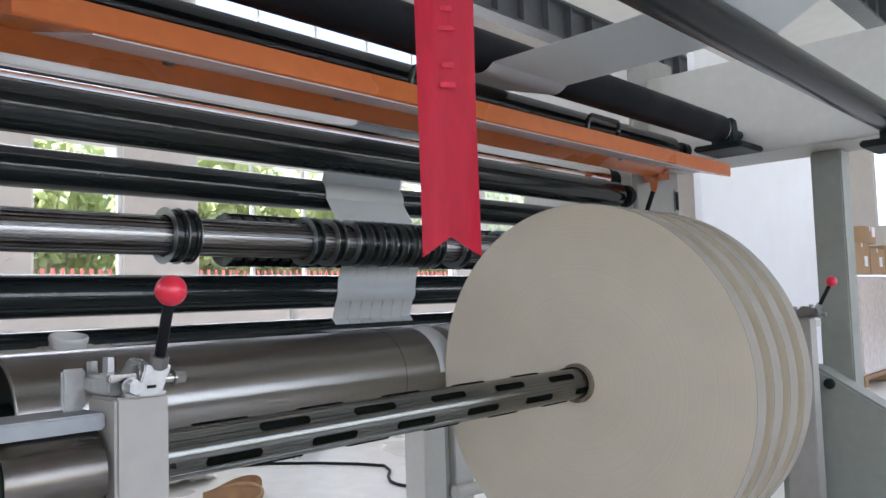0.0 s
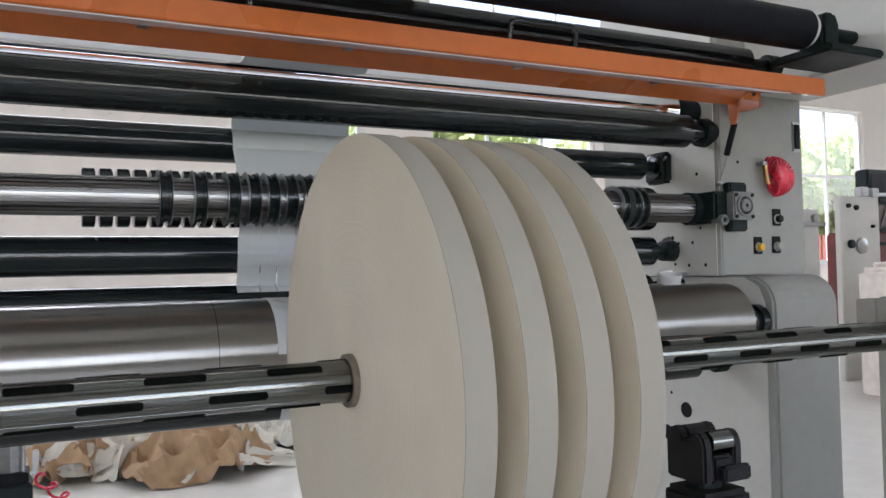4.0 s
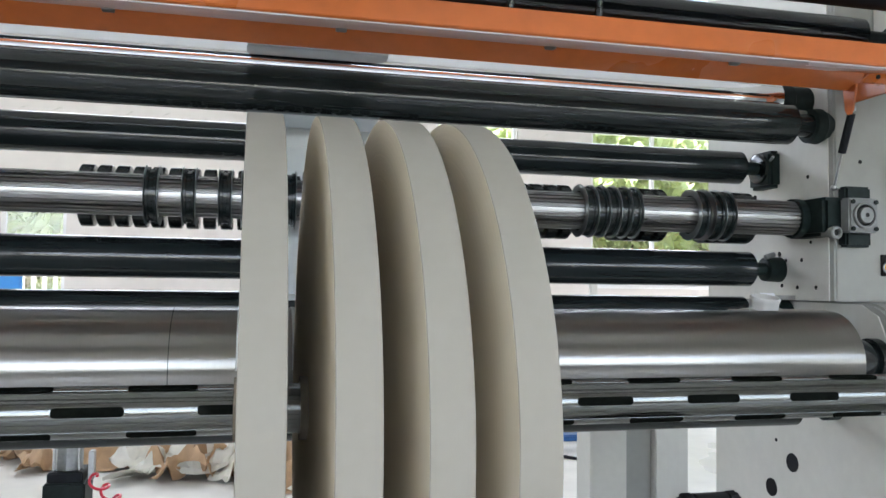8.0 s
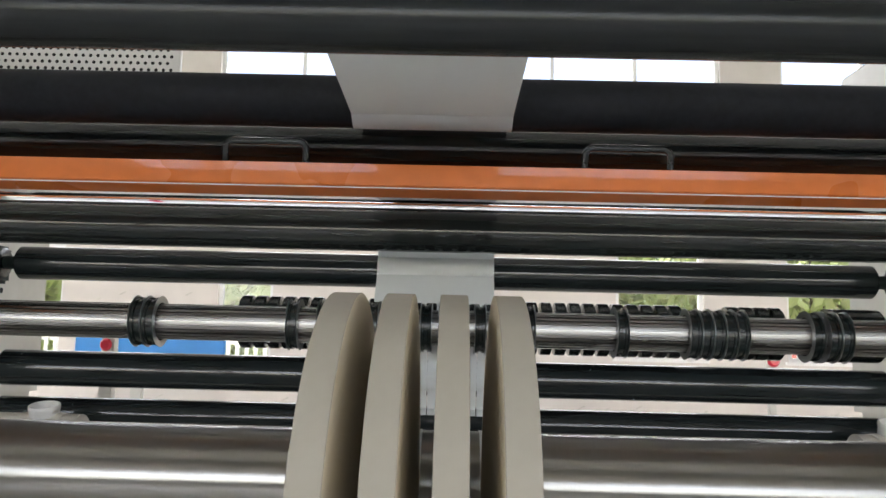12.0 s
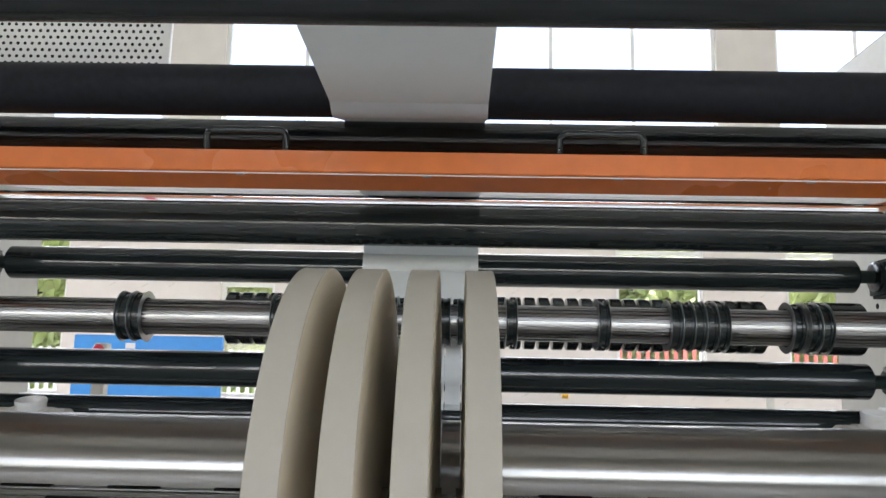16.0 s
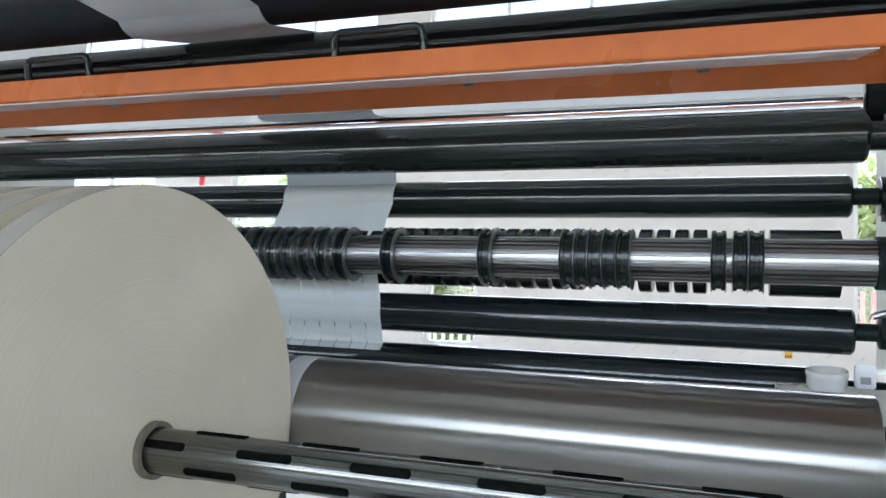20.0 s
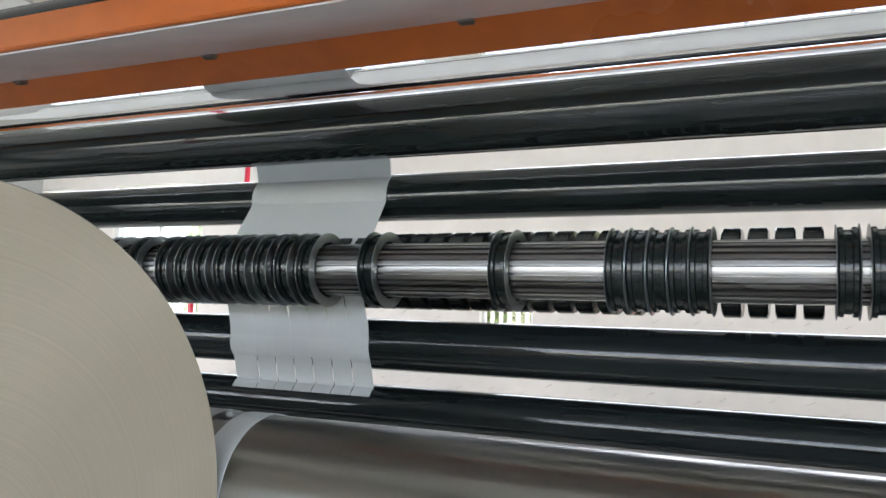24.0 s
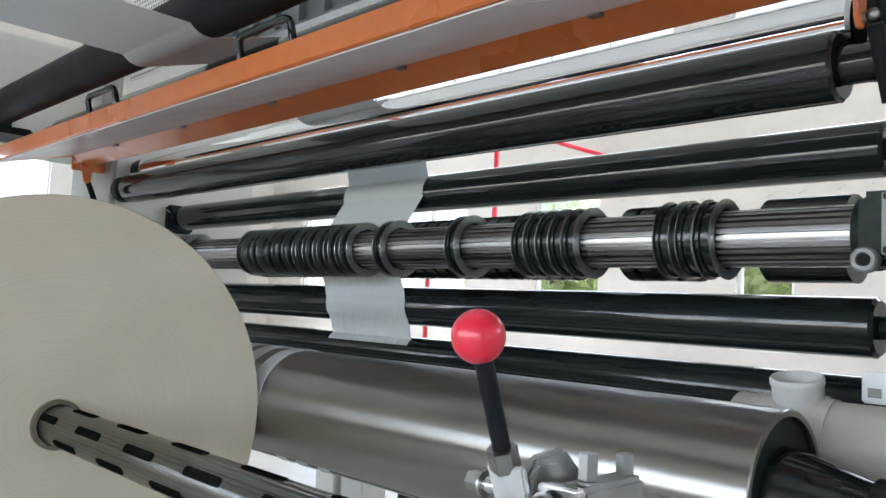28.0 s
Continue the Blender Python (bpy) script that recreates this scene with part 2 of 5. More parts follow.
def roll_side():
    """Edges of the wound paper: fine rings about the core over broad pale blotches."""
    # cream deepened to carry the warm bounce between neighbouring rolls
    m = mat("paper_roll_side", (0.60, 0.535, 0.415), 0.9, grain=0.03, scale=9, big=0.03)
    n, l = m.node_tree.nodes, m.node_tree.links
    co, flat, ln, rings = n.new("ShaderNodeTexCoord"), n.new("ShaderNodeVectorMath"), n.new("ShaderNodeVectorMath"), n.new("ShaderNodeTexNoise")
    flat.operation, ln.operation = "MULTIPLY", "LENGTH"
    flat.inputs[1].default_value = (0, 1, 1)
    rings.noise_dimensions = "1D"
    rings.inputs["Scale"].default_value, rings.inputs["Detail"].default_value = 260, 4
    l.new(co.outputs["Object"], flat.inputs[0])
    l.new(flat.outputs[0], ln.inputs[0])
    l.new(ln.outputs["Value"], rings.inputs["W"])
    rg, mul = n.new("ShaderNodeMapRange"), n.new("ShaderNodeVectorMath")
    rg.inputs[1].default_value, rg.inputs[2].default_value, rg.inputs[3].default_value, rg.inputs[4].default_value = 0.3, 0.7, 0.965, 1.035
    mul.operation = "SCALE"
    l.new(rings.outputs[0], rg.inputs[0])
    b = n["Principled BSDF"]
    src = b.inputs["Base Color"].links[0].from_socket
    l.new(src, mul.inputs[0])
    l.new(rg.outputs[0], mul.inputs["Scale"])
    l.new(mul.outputs[0], b.inputs["Base Color"])
    return m


PAPER_SIDE = roll_side()

GLASS = bpy.data.materials.new("window_glass")
GLASS.use_nodes = True
gn, gl = GLASS.node_tree.nodes, GLASS.node_tree.links
clear, gloss, blend = gn.new("ShaderNodeBsdfTransparent"), gn.new("ShaderNodeBsdfGlossy"), gn.new("ShaderNodeMixShader")
gloss.inputs["Roughness"].default_value, blend.inputs[0].default_value = 0.03, 0.05
gl.new(clear.outputs[0], blend.inputs[1]), gl.new(gloss.outputs[0], blend.inputs[2])
gl.new(blend.outputs[0], gn["Material Output"].inputs[0])

# ---- building blocks: every shape is made in world places, then moved into its thing's space ----
ORIGIN = {}


def thing(name, at, label, category, group="", kind=""):
    ob = new(name)
    ob.empty_display_size = 0.1
    ob.location = at
    ORIGIN[ob.name] = Vector(at)
    return tagged(ob, label, category, group, kind)


def part(name, bm, material, parent, label="", smooth=35):
    """Links bm as one mesh under a thing or a part; bm is in world places."""
    me = bpy.data.meshes.new(name)
    org = ORIGIN[parent.name] if parent else Vector((0, 0, 0))
    bmesh.ops.translate(bm, verts=bm.verts, vec=-org)
    bm.normal_update()
    for e in bm.edges:
        e.smooth = len(e.link_faces) == 2 and e.calc_face_angle(0) < radians(smooth)
    for f in bm.faces:
        f.smooth = True
    bm.to_mesh(me)
    bm.free()
    me.materials.append(material)
    ob = new(name, me)
    ob.parent = parent
    ORIGIN[ob.name] = org
    return tagged(ob, label)


def solo(name, bm, material, label, category, group="", kind="", at=(0, 0, 0), smooth=35):
    """A thing that is a single mesh, with its origin at the given place."""
    me = bpy.data.meshes.new(name)
    bmesh.ops.translate(bm, verts=bm.verts, vec=-Vector(at))
    bm.normal_update()
    for e in bm.edges:
        e.smooth = len(e.link_faces) == 2 and e.calc_face_angle(0) < radians(smooth)
    for f in bm.faces:
        f.smooth = True
    bm.to_mesh(me)
    bm.free()
    me.materials.append(material)
    ob = new(name, me)
    ob.location = at
    ORIGIN[ob.name] = Vector(at)
    return tagged(ob, label, category, group, kind)


def lathe(profile, origin, axis="x", segs=64, bm=None, cap=True):
    """Turns a profile of (along, radius) pairs round an axis through origin."""
    bm = bm or bmesh.new()
    o = Vector(origin)
    rings = []
    for a, r in profile:
        ring = []
        for i in range(segs):
            c, s = math.cos(2 * math.pi * i / segs) * r, math.sin(2 * math.pi * i / segs) * r
            p = {"x": (a, c, s), "y": (s, a, c), "z": (c, s, a)}[axis]
            ring.append(bm.verts.new(o + Vector(p)))
        rings.append(ring)
    for r0, r1 in zip(rings, rings[1:]):
        for i in range(segs):
            j = (i + 1) % segs
            bm.faces.new((r0[i], r0[j], r1[j], r1[i]))
    if cap:
        bm.faces.new(list(reversed(rings[0])))
        bm.faces.new(rings[-1])
    return bm


def box(x0, x1, y0, y1, z0, z1, bevel=0.0, bm=None, seg=2):
    own = bmesh.new()
    bmesh.ops.create_cube(own, size=1)
    for v in own.verts:
        v.co = Vector((x0 + (v.co.x + 0.5) * (x1 - x0), y0 + (v.co.y + 0.5) * (y1 - y0), z0 + (v.co.z + 0.5) * (z1 - z0)))
    if bevel:
        bmesh.ops.bevel(own, geom=own.edges[:], offset=bevel, segments=seg, affect="EDGES", clamp_overlap=True)
    return merge(bm, own)


def merge(bm, own):
    if bm is None:
        return own
    me = bpy.data.meshes.new("join")
    own.to_mesh(me)
    own.free()
    bm.from_mesh(me)
    bpy.data.meshes.remove(me)
    return bm


def prism(points, axis, a0, a1, bevel=0.0, bm=None):
    """A closed outline of 2D points, drawn out along an axis from a0 to a1. x: (y, z) points; y: (x, z); z: (x, y)."""
    own = bmesh.new()

    def at(p, a):
        return {"x": (a, p[0], p[1]), "y": (p[0], a, p[1]), "z": (p[0], p[1], a)}[axis]

    lo = [own.verts.new(at(p, a0)) for p in points]
    hi = [own.verts.new(at(p, a1)) for p in points]
    n = len(points)
    own.faces.new(lo)
    own.faces.new(list(reversed(hi)))
    for i in range(n):
        own.faces.new((lo[i], hi[i], hi[(i + 1) % n], lo[(i + 1) % n]))
    bmesh.ops.recalc_face_normals(own, faces=own.faces[:])
    if bevel:
        bmesh.ops.bevel(own, geom=own.edges[:], offset=bevel, segments=2, affect="EDGES", clamp_overlap=True)
    return merge(bm, own)


def rod(a, b, r, segs=12, bm=None):
    a, b = Vector(a), Vector(b)
    own = bmesh.new()
    bmesh.ops.create_cone(own, cap_ends=True, segments=segs, radius1=r, radius2=r, depth=(b - a).length)
    q = (b - a).to_track_quat("Z", "Y").to_matrix().to_4x4()
    bmesh.ops.transform(own, matrix=Matrix.Translation((a + b) / 2) @ q, verts=own.verts)
    return merge(bm, own)


def tube(points, r, segs=10, bm=None):
    """A round wire or hose along a line of points."""
    bm = bm or bmesh.new()
    pts = [Vector(p) for p in points]
    rings, up = [], Vector((0.13, 0.31, 0.94))
    for i, p in enumerate(pts):
        d = (pts[min(i + 1, len(pts) - 1)] - pts[max(i - 1, 0)]).normalized()
        s = d.cross(up).normalized()
        u = s.cross(d).normalized()
        rings.append([bm.verts.new(p + r * (math.cos(k * 2 * math.pi / segs) * s + math.sin(k * 2 * math.pi / segs) * u)) for k in range(segs)])
    for r0, r1 in zip(rings, rings[1:]):
        for i in range(segs):
            bm.faces.new((r0[i], r0[(i + 1) % segs], r1[(i + 1) % segs], r1[i]))
    bm.faces.new(list(reversed(rings[0])))
    bm.faces.new(rings[-1])
    return bm


def ball(at, r, bm=None, seg=24):
    own = bmesh.new()
    bmesh.ops.create_uvsphere(own, u_segments=seg, v_segments=seg // 2, radius=r)
    bmesh.ops.translate(own, verts=own.verts, vec=at)
    return merge(bm, own)


def hexbolt(at, axis, r, h, bm=None):
    return lathe([(0, r), (h, r)], at, axis, 6, bm)


def sheet(points, x0, x1, thick=0.0012, bm=None, insets=None):
    """A thin band of paper that follows a line of (y, z) points between two x."""
    bm = bm or bmesh.new()
    n = len(points)
    rows = []
    for i, (y, z) in enumerate(points):
        (ya, za), (yb, zb) = points[max(i - 1, 0)], points[min(i + 1, n - 1)]
        d = Vector((0, yb - ya, zb - za)).normalized()
        off = Vector((0, -d.z, d.y)) * thick
        rows.append([bm.verts.new(Vector((x, y, z)) + k * off) for x in ((x0 + insets[i], x1 - insets[i]) if insets else (x0, x1)) for k in (0, 1)])
    for a, b in zip(rows, rows[1:]):
        bm.faces.new((a[0], a[2], b[2], b[0]))
        bm.faces.new((a[1], b[1], b[3], a[3]))
        bm.faces.new((a[0], b[0], b[1], a[1]))
        bm.faces.new((a[2], a[3], b[3], b[2]))
    return bm


def arc(cy, cz, r, a0, a1, n=12):
    """Points of an arc in the (y, z) plane, degrees from +y towards +z."""
    return [(cy + r * math.cos(radians(a0 + (a1 - a0) * i / n)), cz + r * math.sin(radians(a0 + (a1 - a0) * i / n))) for i in range(n + 1)]


MID = 0.085  # the machine's middle
IN_R, IN_L = 1.50, 2 * MID - 1.50  # inner faces of the side frames


def mx(x):
    return 2 * MID - x

# ---- the hall ----
HX0, HX1, HY0, HY1, HZ = -16.0, 24.0, -7.0, 12.0, 8.2
solo("floor", box(HX0, HX1, HY0, HY1, -0.12, 0.0), FLOOR, "light grey epoxy factory floor with scuffs", "floor", kind="structure")
g = bmesh.new()
bmesh.ops.create_grid(g, x_segments=2, y_segments=2, size=400)
bmesh.ops.translate(g, verts=g.verts, vec=(0, 0, -0.25))
solo("ground", g, GRASS, "grassy ground outside the hall", "ground", kind="structure")
solo("ceiling", box(HX0, HX1, HY0, HY1, HZ, HZ + 0.15), CEILING, "white sheet-metal hall ceiling", "ceiling", kind="structure")
# unseen end walls, opened high up for the added side fill
for nm, xa, xb in (("wall_west", HX0 - 0.25, HX0), ("wall_east", HX1, HX1 + 0.25)):
    bm = box(xa, xb, HY0, HY1, 0, 3.1)
    box(xa, xb, HY0, HY1, 6.5, HZ, bm=bm)
    box(xa, xb, HY0, -3.5, 3.1, 6.5, bm=bm)
    box(xa, xb, 6.5, HY1, 3.1, 6.5, bm=bm)
    solo(nm, bm, WALL, "white plaster hall wall with one long opening added for side light", "wall", kind="structure")
# assumed windows around the side fill lamps
for nm, xa in (("window_40", HX0 - 0.16), ("window_41", HX1 + 0.08)):
    w = thing(nm, (xa, 1.5, 3.1), "long white-framed window added high in the end wall for side light", "window", kind="structure")
    for k in range(9):
        y = -3.5 + k * 1.25
        part("mullion", box(xa, xa + 0.08, y - 0.03 * (k > 0), y + 0.03, 3.1, 6.5), FRAME_WHITE, w)
    for k in range(8):
        y = -3.5 + k * 1.25
        part("pane", box(xa + 0.03, xa + 0.036, y + 0.03, y + 1.22, 3.1, 6.5), GLASS, w).visible_shadow = False


def pierced_wall(name, y0, y1, holes, label):
    """A long wall along x with rectangular openings (x0, x1, z0, z1)."""
    xs = sorted({HX0, HX1, *[v for h in holes for v in h[:2]]})
    zs = sorted({0.0, HZ, *[v for h in holes for v in h[2:]]})
    bm = bmesh.new()
    for za, zb in zip(zs, zs[1:]):
        run = None
        for xa, xb in zip(xs, xs[1:]):
            open_here = any(h[0] <= xa and xb <= h[1] and h[2] <= za and zb <= h[3] for h in holes)
            if not open_here:
                run = (run[0], xb) if run else (xa, xb)
            if (open_here or xb == HX1) and run:
                box(run[0], run[1], y0, y1, za, zb, bm=bm)
                run = None
    return solo(name, bm, WALL, label, "wall", kind="structure")


LOW = [(-14.6, -12.4), (-11.2, -9.0), (-7.3, -5.9), (-3.5, -2.65), (2.6, 3.95), (5.2, 8.6), (10.0, 11.6), (12.7, 16.2), (17.5, 20.8)]
HIGH = [(-13.4, -4.6), (-3.66, 4.25), (5.2, 13.1)]
BACK_HOLES = [(a, b, 0.95 if a < 0 else 1.35, 2.7 if a == -3.5 else 3.9 if a < 12 else 4.8) for a, b in LOW] + [(a, b, 5.1, 7.2) for a, b in HIGH]
FRONT_HOLES = [(-10.0, -3.15, 1.0, 3.9), (-3.0, 4.0, 1.0, 3.9), (4.15, 11.0, 1.0, 3.9)]
pierced_wall("wall_north", HY1, HY1 + 0.25, BACK_HOLES, "white plaster hall wall with tall windows")
pierced_wall("wall_south", HY0 - 0.25, HY0, FRONT_HOLES, "white plaster hall wall with wide windows")


def window(name, x0, x1, y, z0, z1, step):
    w = thing(name, ((x0 + x1) / 2, y, z0), "white-framed hall window looking out on trees", "window", kind="structure")
    bm = box(x0, x1, y, y + 0.08, z0, z0 + 0.06)
    box(x0, x1, y, y + 0.08, z1 - 0.06, z1, bm=bm)
    box(x0, x0 + 0.06, y, y + 0.08, z0 + 0.06, z1 - 0.06, bm=bm)
    box(x1 - 0.06, x1, y, y + 0.08, z0 + 0.06, z1 - 0.06, bm=bm)
    part("window_frame", bm, FRAME_WHITE, w)
    n = max(1, round((x1 - x0) / step))
    for i in range(1, n):
        x = x0 + (x1 - x0) * i / n
        part("mullion", box(x - 0.03, x + 0.03, y + 0.01, y + 0.07, z0 + 0.06, z1 - 0.06), FRAME_WHITE, w)
    if z1 - z0 > 2.5:
        part("transom", box(x0 + 0.06, x1 - 0.06, y + 0.005, y + 0.075, z0 + 1.9, z0 + 1.96), FRAME_WHITE, w)
    for i in range(n):
        xa, xb = x0 + (x1 - x0) * i / n + 0.05, x0 + (x1 - x0) * (i + 1) / n - 0.05
        p = part("pane", box(xa, xb, y + 0.036, y + 0.042, z0 + 0.05, z1 - 0.05), GLASS, w)
        p.visible_shadow = False
    part("sill", box(x0 - 0.05, x1 + 0.05, y - 0.14, y - 0.002, z0 - 0.05, z0), FRAME_WHITE, w)


for k, (a, b, c, d) in enumerate(BACK_HOLES):
    window("window_%d" % (k + 1), a, b, HY1 + 0.08, c, d, 1.25)
for k, (a, b, c, d) in enumerate(FRONT_HOLES):
    window("window_%d" % (k + 30), a, b, HY0 - 0.16, c, d, 1.25)

# faint printed marks on the wall sheets
wm = bmesh.new()
mk = random.Random(11)
for i in range(40):
    for j in range(7):
        x, z = -10.0 + i * 0.48 + 0.24 * (j % 2) + mk.uniform(-0.09, 0.09), 0.55 + j * 0.52 + mk.uniform(-0.07, 0.07)
        if not any(a - 0.3 < x < b + 0.3 and c - 0.2 < z < d + 0.2 for a, b, c, d in BACK_HOLES):
            w_, h_ = 0.05 + 0.02 * mk.random(), 0.03
            prism([(x - w_, z - h_), (x - w_ + 0.03, z - h_), (x + w_, z + h_ - 0.01), (x + w_ - 0.02, z + h_)], "y", HY1 - 0.004, HY1 - 0.0005, bm=wm)
solo("wall_marks", wm, mat("faint_grey_print", (0.56, 0.53, 0.49), 0.8, grain=0.2, scale=20), "faint grey printed marks on the white wall", "wall print", kind="stuff")

# crane girders under the roof, with stiffener plates
for gy, gx1 in ((9.0, 18.3), (4.2, 23.5)):
    cr = thing("crane_girder", (0, gy, 6.45), "dark grey steel crane girder with stiffener ribs under the roof", "girder", "girders under the roof")
    bm = box(HX0 + 0.3, gx1, gy - 0.02, gy + 0.02, 6.5, 7.2)
    part("web_plate", bm, CRANE, cr)
    part("flange", box(HX0 + 0.3, gx1, gy - 0.18, gy + 0.18, 6.45, 6.5), CRANE, cr)
    part("flange", box(HX0 + 0.3, gx1, gy - 0.18, gy + 0.18, 7.2, 7.25), CRANE, cr)
    for i in range(int((gx1 - HX0) / 0.8)):
        x = HX0 + 0.6 + i * 0.8
        part("stiffener", box(x, x + 0.04, gy - 0.16, gy - 0.022, 6.502, 7.198), CRANE, cr)
    for x in (HX0 + 1, (gx1 + HX0) / 2, gx1 - 0.3):
        part("hanger", box(x - 0.1, x + 0.1, gy - 0.1, gy + 0.1, 7.25, HZ), CRANE, cr)

# ---- side frames, arms and columns of the slitter rewinder ----


UP_R, FACE = 1.473, 1.925  # inner and front faces of the upper columns


def side_frame(side):
    """The wide side frame: an upper box column, a lower housing with a rounded head, bolt holes and ports."""
    f = (lambda x: x) if side > 0 else mx
    fr = thing("machine_side_frame", (f(1.68), 2.35, 0), "light grey painted side frame of the slitter rewinder", "machine frame", "side frames of the machine")
    up = [(UP_R, 2.553), (UP_R, 1.945), (UP_R + 0.005, FACE + 0.007), (UP_R + 0.02, FACE), (1.876, FACE), (1.876, 2.553)]
    bm = prism([(f(x), y) for x, y in up], "z", 1.262, 2.42, 0.004)
    part("upper_column", bm, MIDGREY, fr)
    yz = [(2.553, 0.0), (1.74, 0.0), (1.74, 1.16)] + [(1.84 + 0.10 * math.cos(radians(a)), 1.16 + 0.10 * math.sin(radians(a))) for a in range(170, 89, -10)] + [(2.553, 1.26)]
    lo = bmesh.new()
    prism(yz, "x", min(f(IN_R), f(1.80)), max(f(IN_R), f(1.80)), 0.012, lo)
    part("lower_housing", lo, MIDGREY, fr)
    xa, xb = sorted((f(IN_R - 0.004), f(IN_R - 0.0005)))
    part("inner_plate", prism([(2.55, 0.0), (1.775, 0.0), (1.775, 1.17), (1.80, 1.225), (1.86, 1.255), (2.55, 1.261)], "x", xa, xb), GREY, fr, "white painted inner side plate")
    xa, xb = sorted((f(UP_R - 0.004), f(UP_R - 0.0005)))
    part("inner_plate", prism([(1.948, 1.2625), (1.948, 2.41), (2.55, 2.41), (2.55, 1.2625)], "x", xa, xb), GREY, fr, "white painted inner side plate")
    s = -side
    for y, z, r in ((2.145, 0.776, 0.028), (2.245, 0.68, 0.028), (2.06, 1.38, 0.006), (2.13, 1.38, 0.006), (2.0, 1.30, 0.006), (2.08, 1.30, 0.006), (2.15, 1.305, 0.006),
                    (2.02, 1.43, 0.005), (2.22, 0.83, 0.006), (2.03, 1.62, 0.006), (2.28, 1.585, 0.009), (2.16, 1.40, 0.008)):
        z0 = f((UP_R if z > 1.262 else IN_R) - 0.0042)
        part("bolt_hole", lathe([(0, r), (s * 0.0006, r)], (z0, y, z), "x", 20), HOLE if r < 0.02 else MATTE_BLACK, fr)
    return fr


FRAME_R = side_frame(1)
side_frame(-1)

# the control face and fittings on the right-hand frame
tgl = thing("toggle_switch", (1.842, FACE, 1.754), "black rocker switch in a metal bezel on the machine frame", "switch")
part("bezel", box(1.824, 1.860, FACE - 0.006, FACE - 0.0005, 1.700, 1.808, 0.002), ZINC, tgl)
part("rocker", box(1.830, 1.854, FACE - 0.012, FACE - 0.0065, 1.710, 1.798, 0.002), HOLE, tgl)
for x, z, m, lab in ((1.6365, 1.3635, YELLOW, "yellow push button on a black backing plate"), (1.726, 1.3655, GREENGREY, "grey selector knob on a black backing plate"), (1.7315, 1.4625, DARK, "black selector knob on a black backing plate")):
    pb = thing("push_button", (x, FACE, z), lab, "button", "buttons on the frame")
    part("backing", box(x - 0.020, x + 0.020, FACE - 0.006, FACE - 0.0005, z - 0.030, z + 0.030, 0.002), HOLE, pb)
    part("collar", lathe([(-0.0063, 0.0165), (-0.010, 0.0165), (-0.011, 0.015)], (x, FACE, z - 0.006), "y", 24), ZINC, pb)
    part("knob", lathe([(-0.0112, 0.0135), (-0.024, 0.0125), (-0.026, 0.010)], (x, FACE, z - 0.006), "y", 20), m, pb)
part("bolt_hole", lathe([(-0.0005, 0.006), (-0.001, 0.006)], (1.555, FACE, 1.652), "y", 16), HOLE, FRAME_R)

# coiled red air hose, its turns spread like a fan on the frame
ah = thing("coiled_air_hose", (1.70, FACE - 0.03, 1.60), "coiled red plastic air hose hanging in a loop", "air hose")
pts = []
for i in range(680):
    u = i / 679
    a = radians(100 - 190 * u)
    ph = u * 2 * math.pi * 17
    d = 0.056 + 0.042 * math.cos(ph)
    pts.append((1.683 + d * math.cos(a), FACE - 0.036 + 0.024 * math.sin(ph), 1.602 + d * math.sin(a) * 0.68))
part("hose", tube(pts, 0.0044, 8), RED, ah)
part("fitting", rod((1.652, FACE - 0.03, 1.640), (1.664, FACE - 0.03, 1.575), 0.009), mat("brass", (0.42, 0.24, 0.10), 0.4, 1.0, grain=0.1), ah)
part("bracket", box(1.645, 1.668, FACE - 0.03, FACE, 1.641, 1.655), ZINC, ah)

ARM_Z = 1.887
for side in (1, -1):
    f = (lambda x: x) if side > 0 else mx
    a, b = sorted((f(1.60), f(1.91)))
    arm = thing("overhead_arm", (f(1.71), 0.8, ARM_Z), "white painted overhead arm reaching forward from the machine", "machine arm", "overhead arms of the machine")
    part("beam", box(a, b, -0.9, FACE - 0.001, ARM_Z, 2.30, 0.006), GREY, arm)
    for y in (0.62, 0.68):
        part("bolt", lathe([(0, 0.006), (-side * 0.006, 0.005)], (f(1.60), y, 1.99), "x", 12), HOLE, arm)
    c0, c1 = sorted((f(1.78), f(1.90)))
    col = thing("front_column", (f(1.84), 1.22, 0), "grey steel square column carrying the overhead arm", "column", "columns under the arms")
    part("column", box(c0, c1, 1.16, 1.281, 0.012, ARM_Z - 0.001, 0.006), GREENGREY, col)
    part("foot_plate", box(c0 - 0.04, c1 + 0.04, 1.12, 1.32, 0, 0.012), GREENGREY, col)


def roller(name, y, z, r, x0, x1, material, label, journal=0.018, reach=None, bearing=0.035, group="rollers of the machine", end=None):
    """A roller between the side frames: shell with eased edges, end discs, journals and bearing blocks."""
    th = thing(name, ((x0 + x1) / 2, y, z), label, "roller", group)
    e = min(0.006, r * 0.15)
    part("shell", lathe([(x0, r - e), (x0 + e, r), ((x0 + x1) / 2, r), (x1 - e, r), (x1, r - e)], (0, y, z), "x", 72), material, th)
    ra, rb = reach if reach else (IN_L, IN_R)
    part("journal", lathe([(x1 + 0.0005, journal), (rb - 0.001, journal)], (0, y, z), "x", 24), end or DARK, th)
    part("journal", lathe([(x0 - 0.0005, journal), (ra + 0.001, journal)], (0, y, z), "x", 24), end or DARK, th)
    if bearing:
        for s, xe in ((1, rb), (-1, ra)):
            part("bearing", lathe([(xe - s * 0.0015, bearing), (xe - s * 0.045, bearing), (xe - s * 0.05, bearing - 0.004)], (0, y, z), "x", 32), DARK, th)
    return th


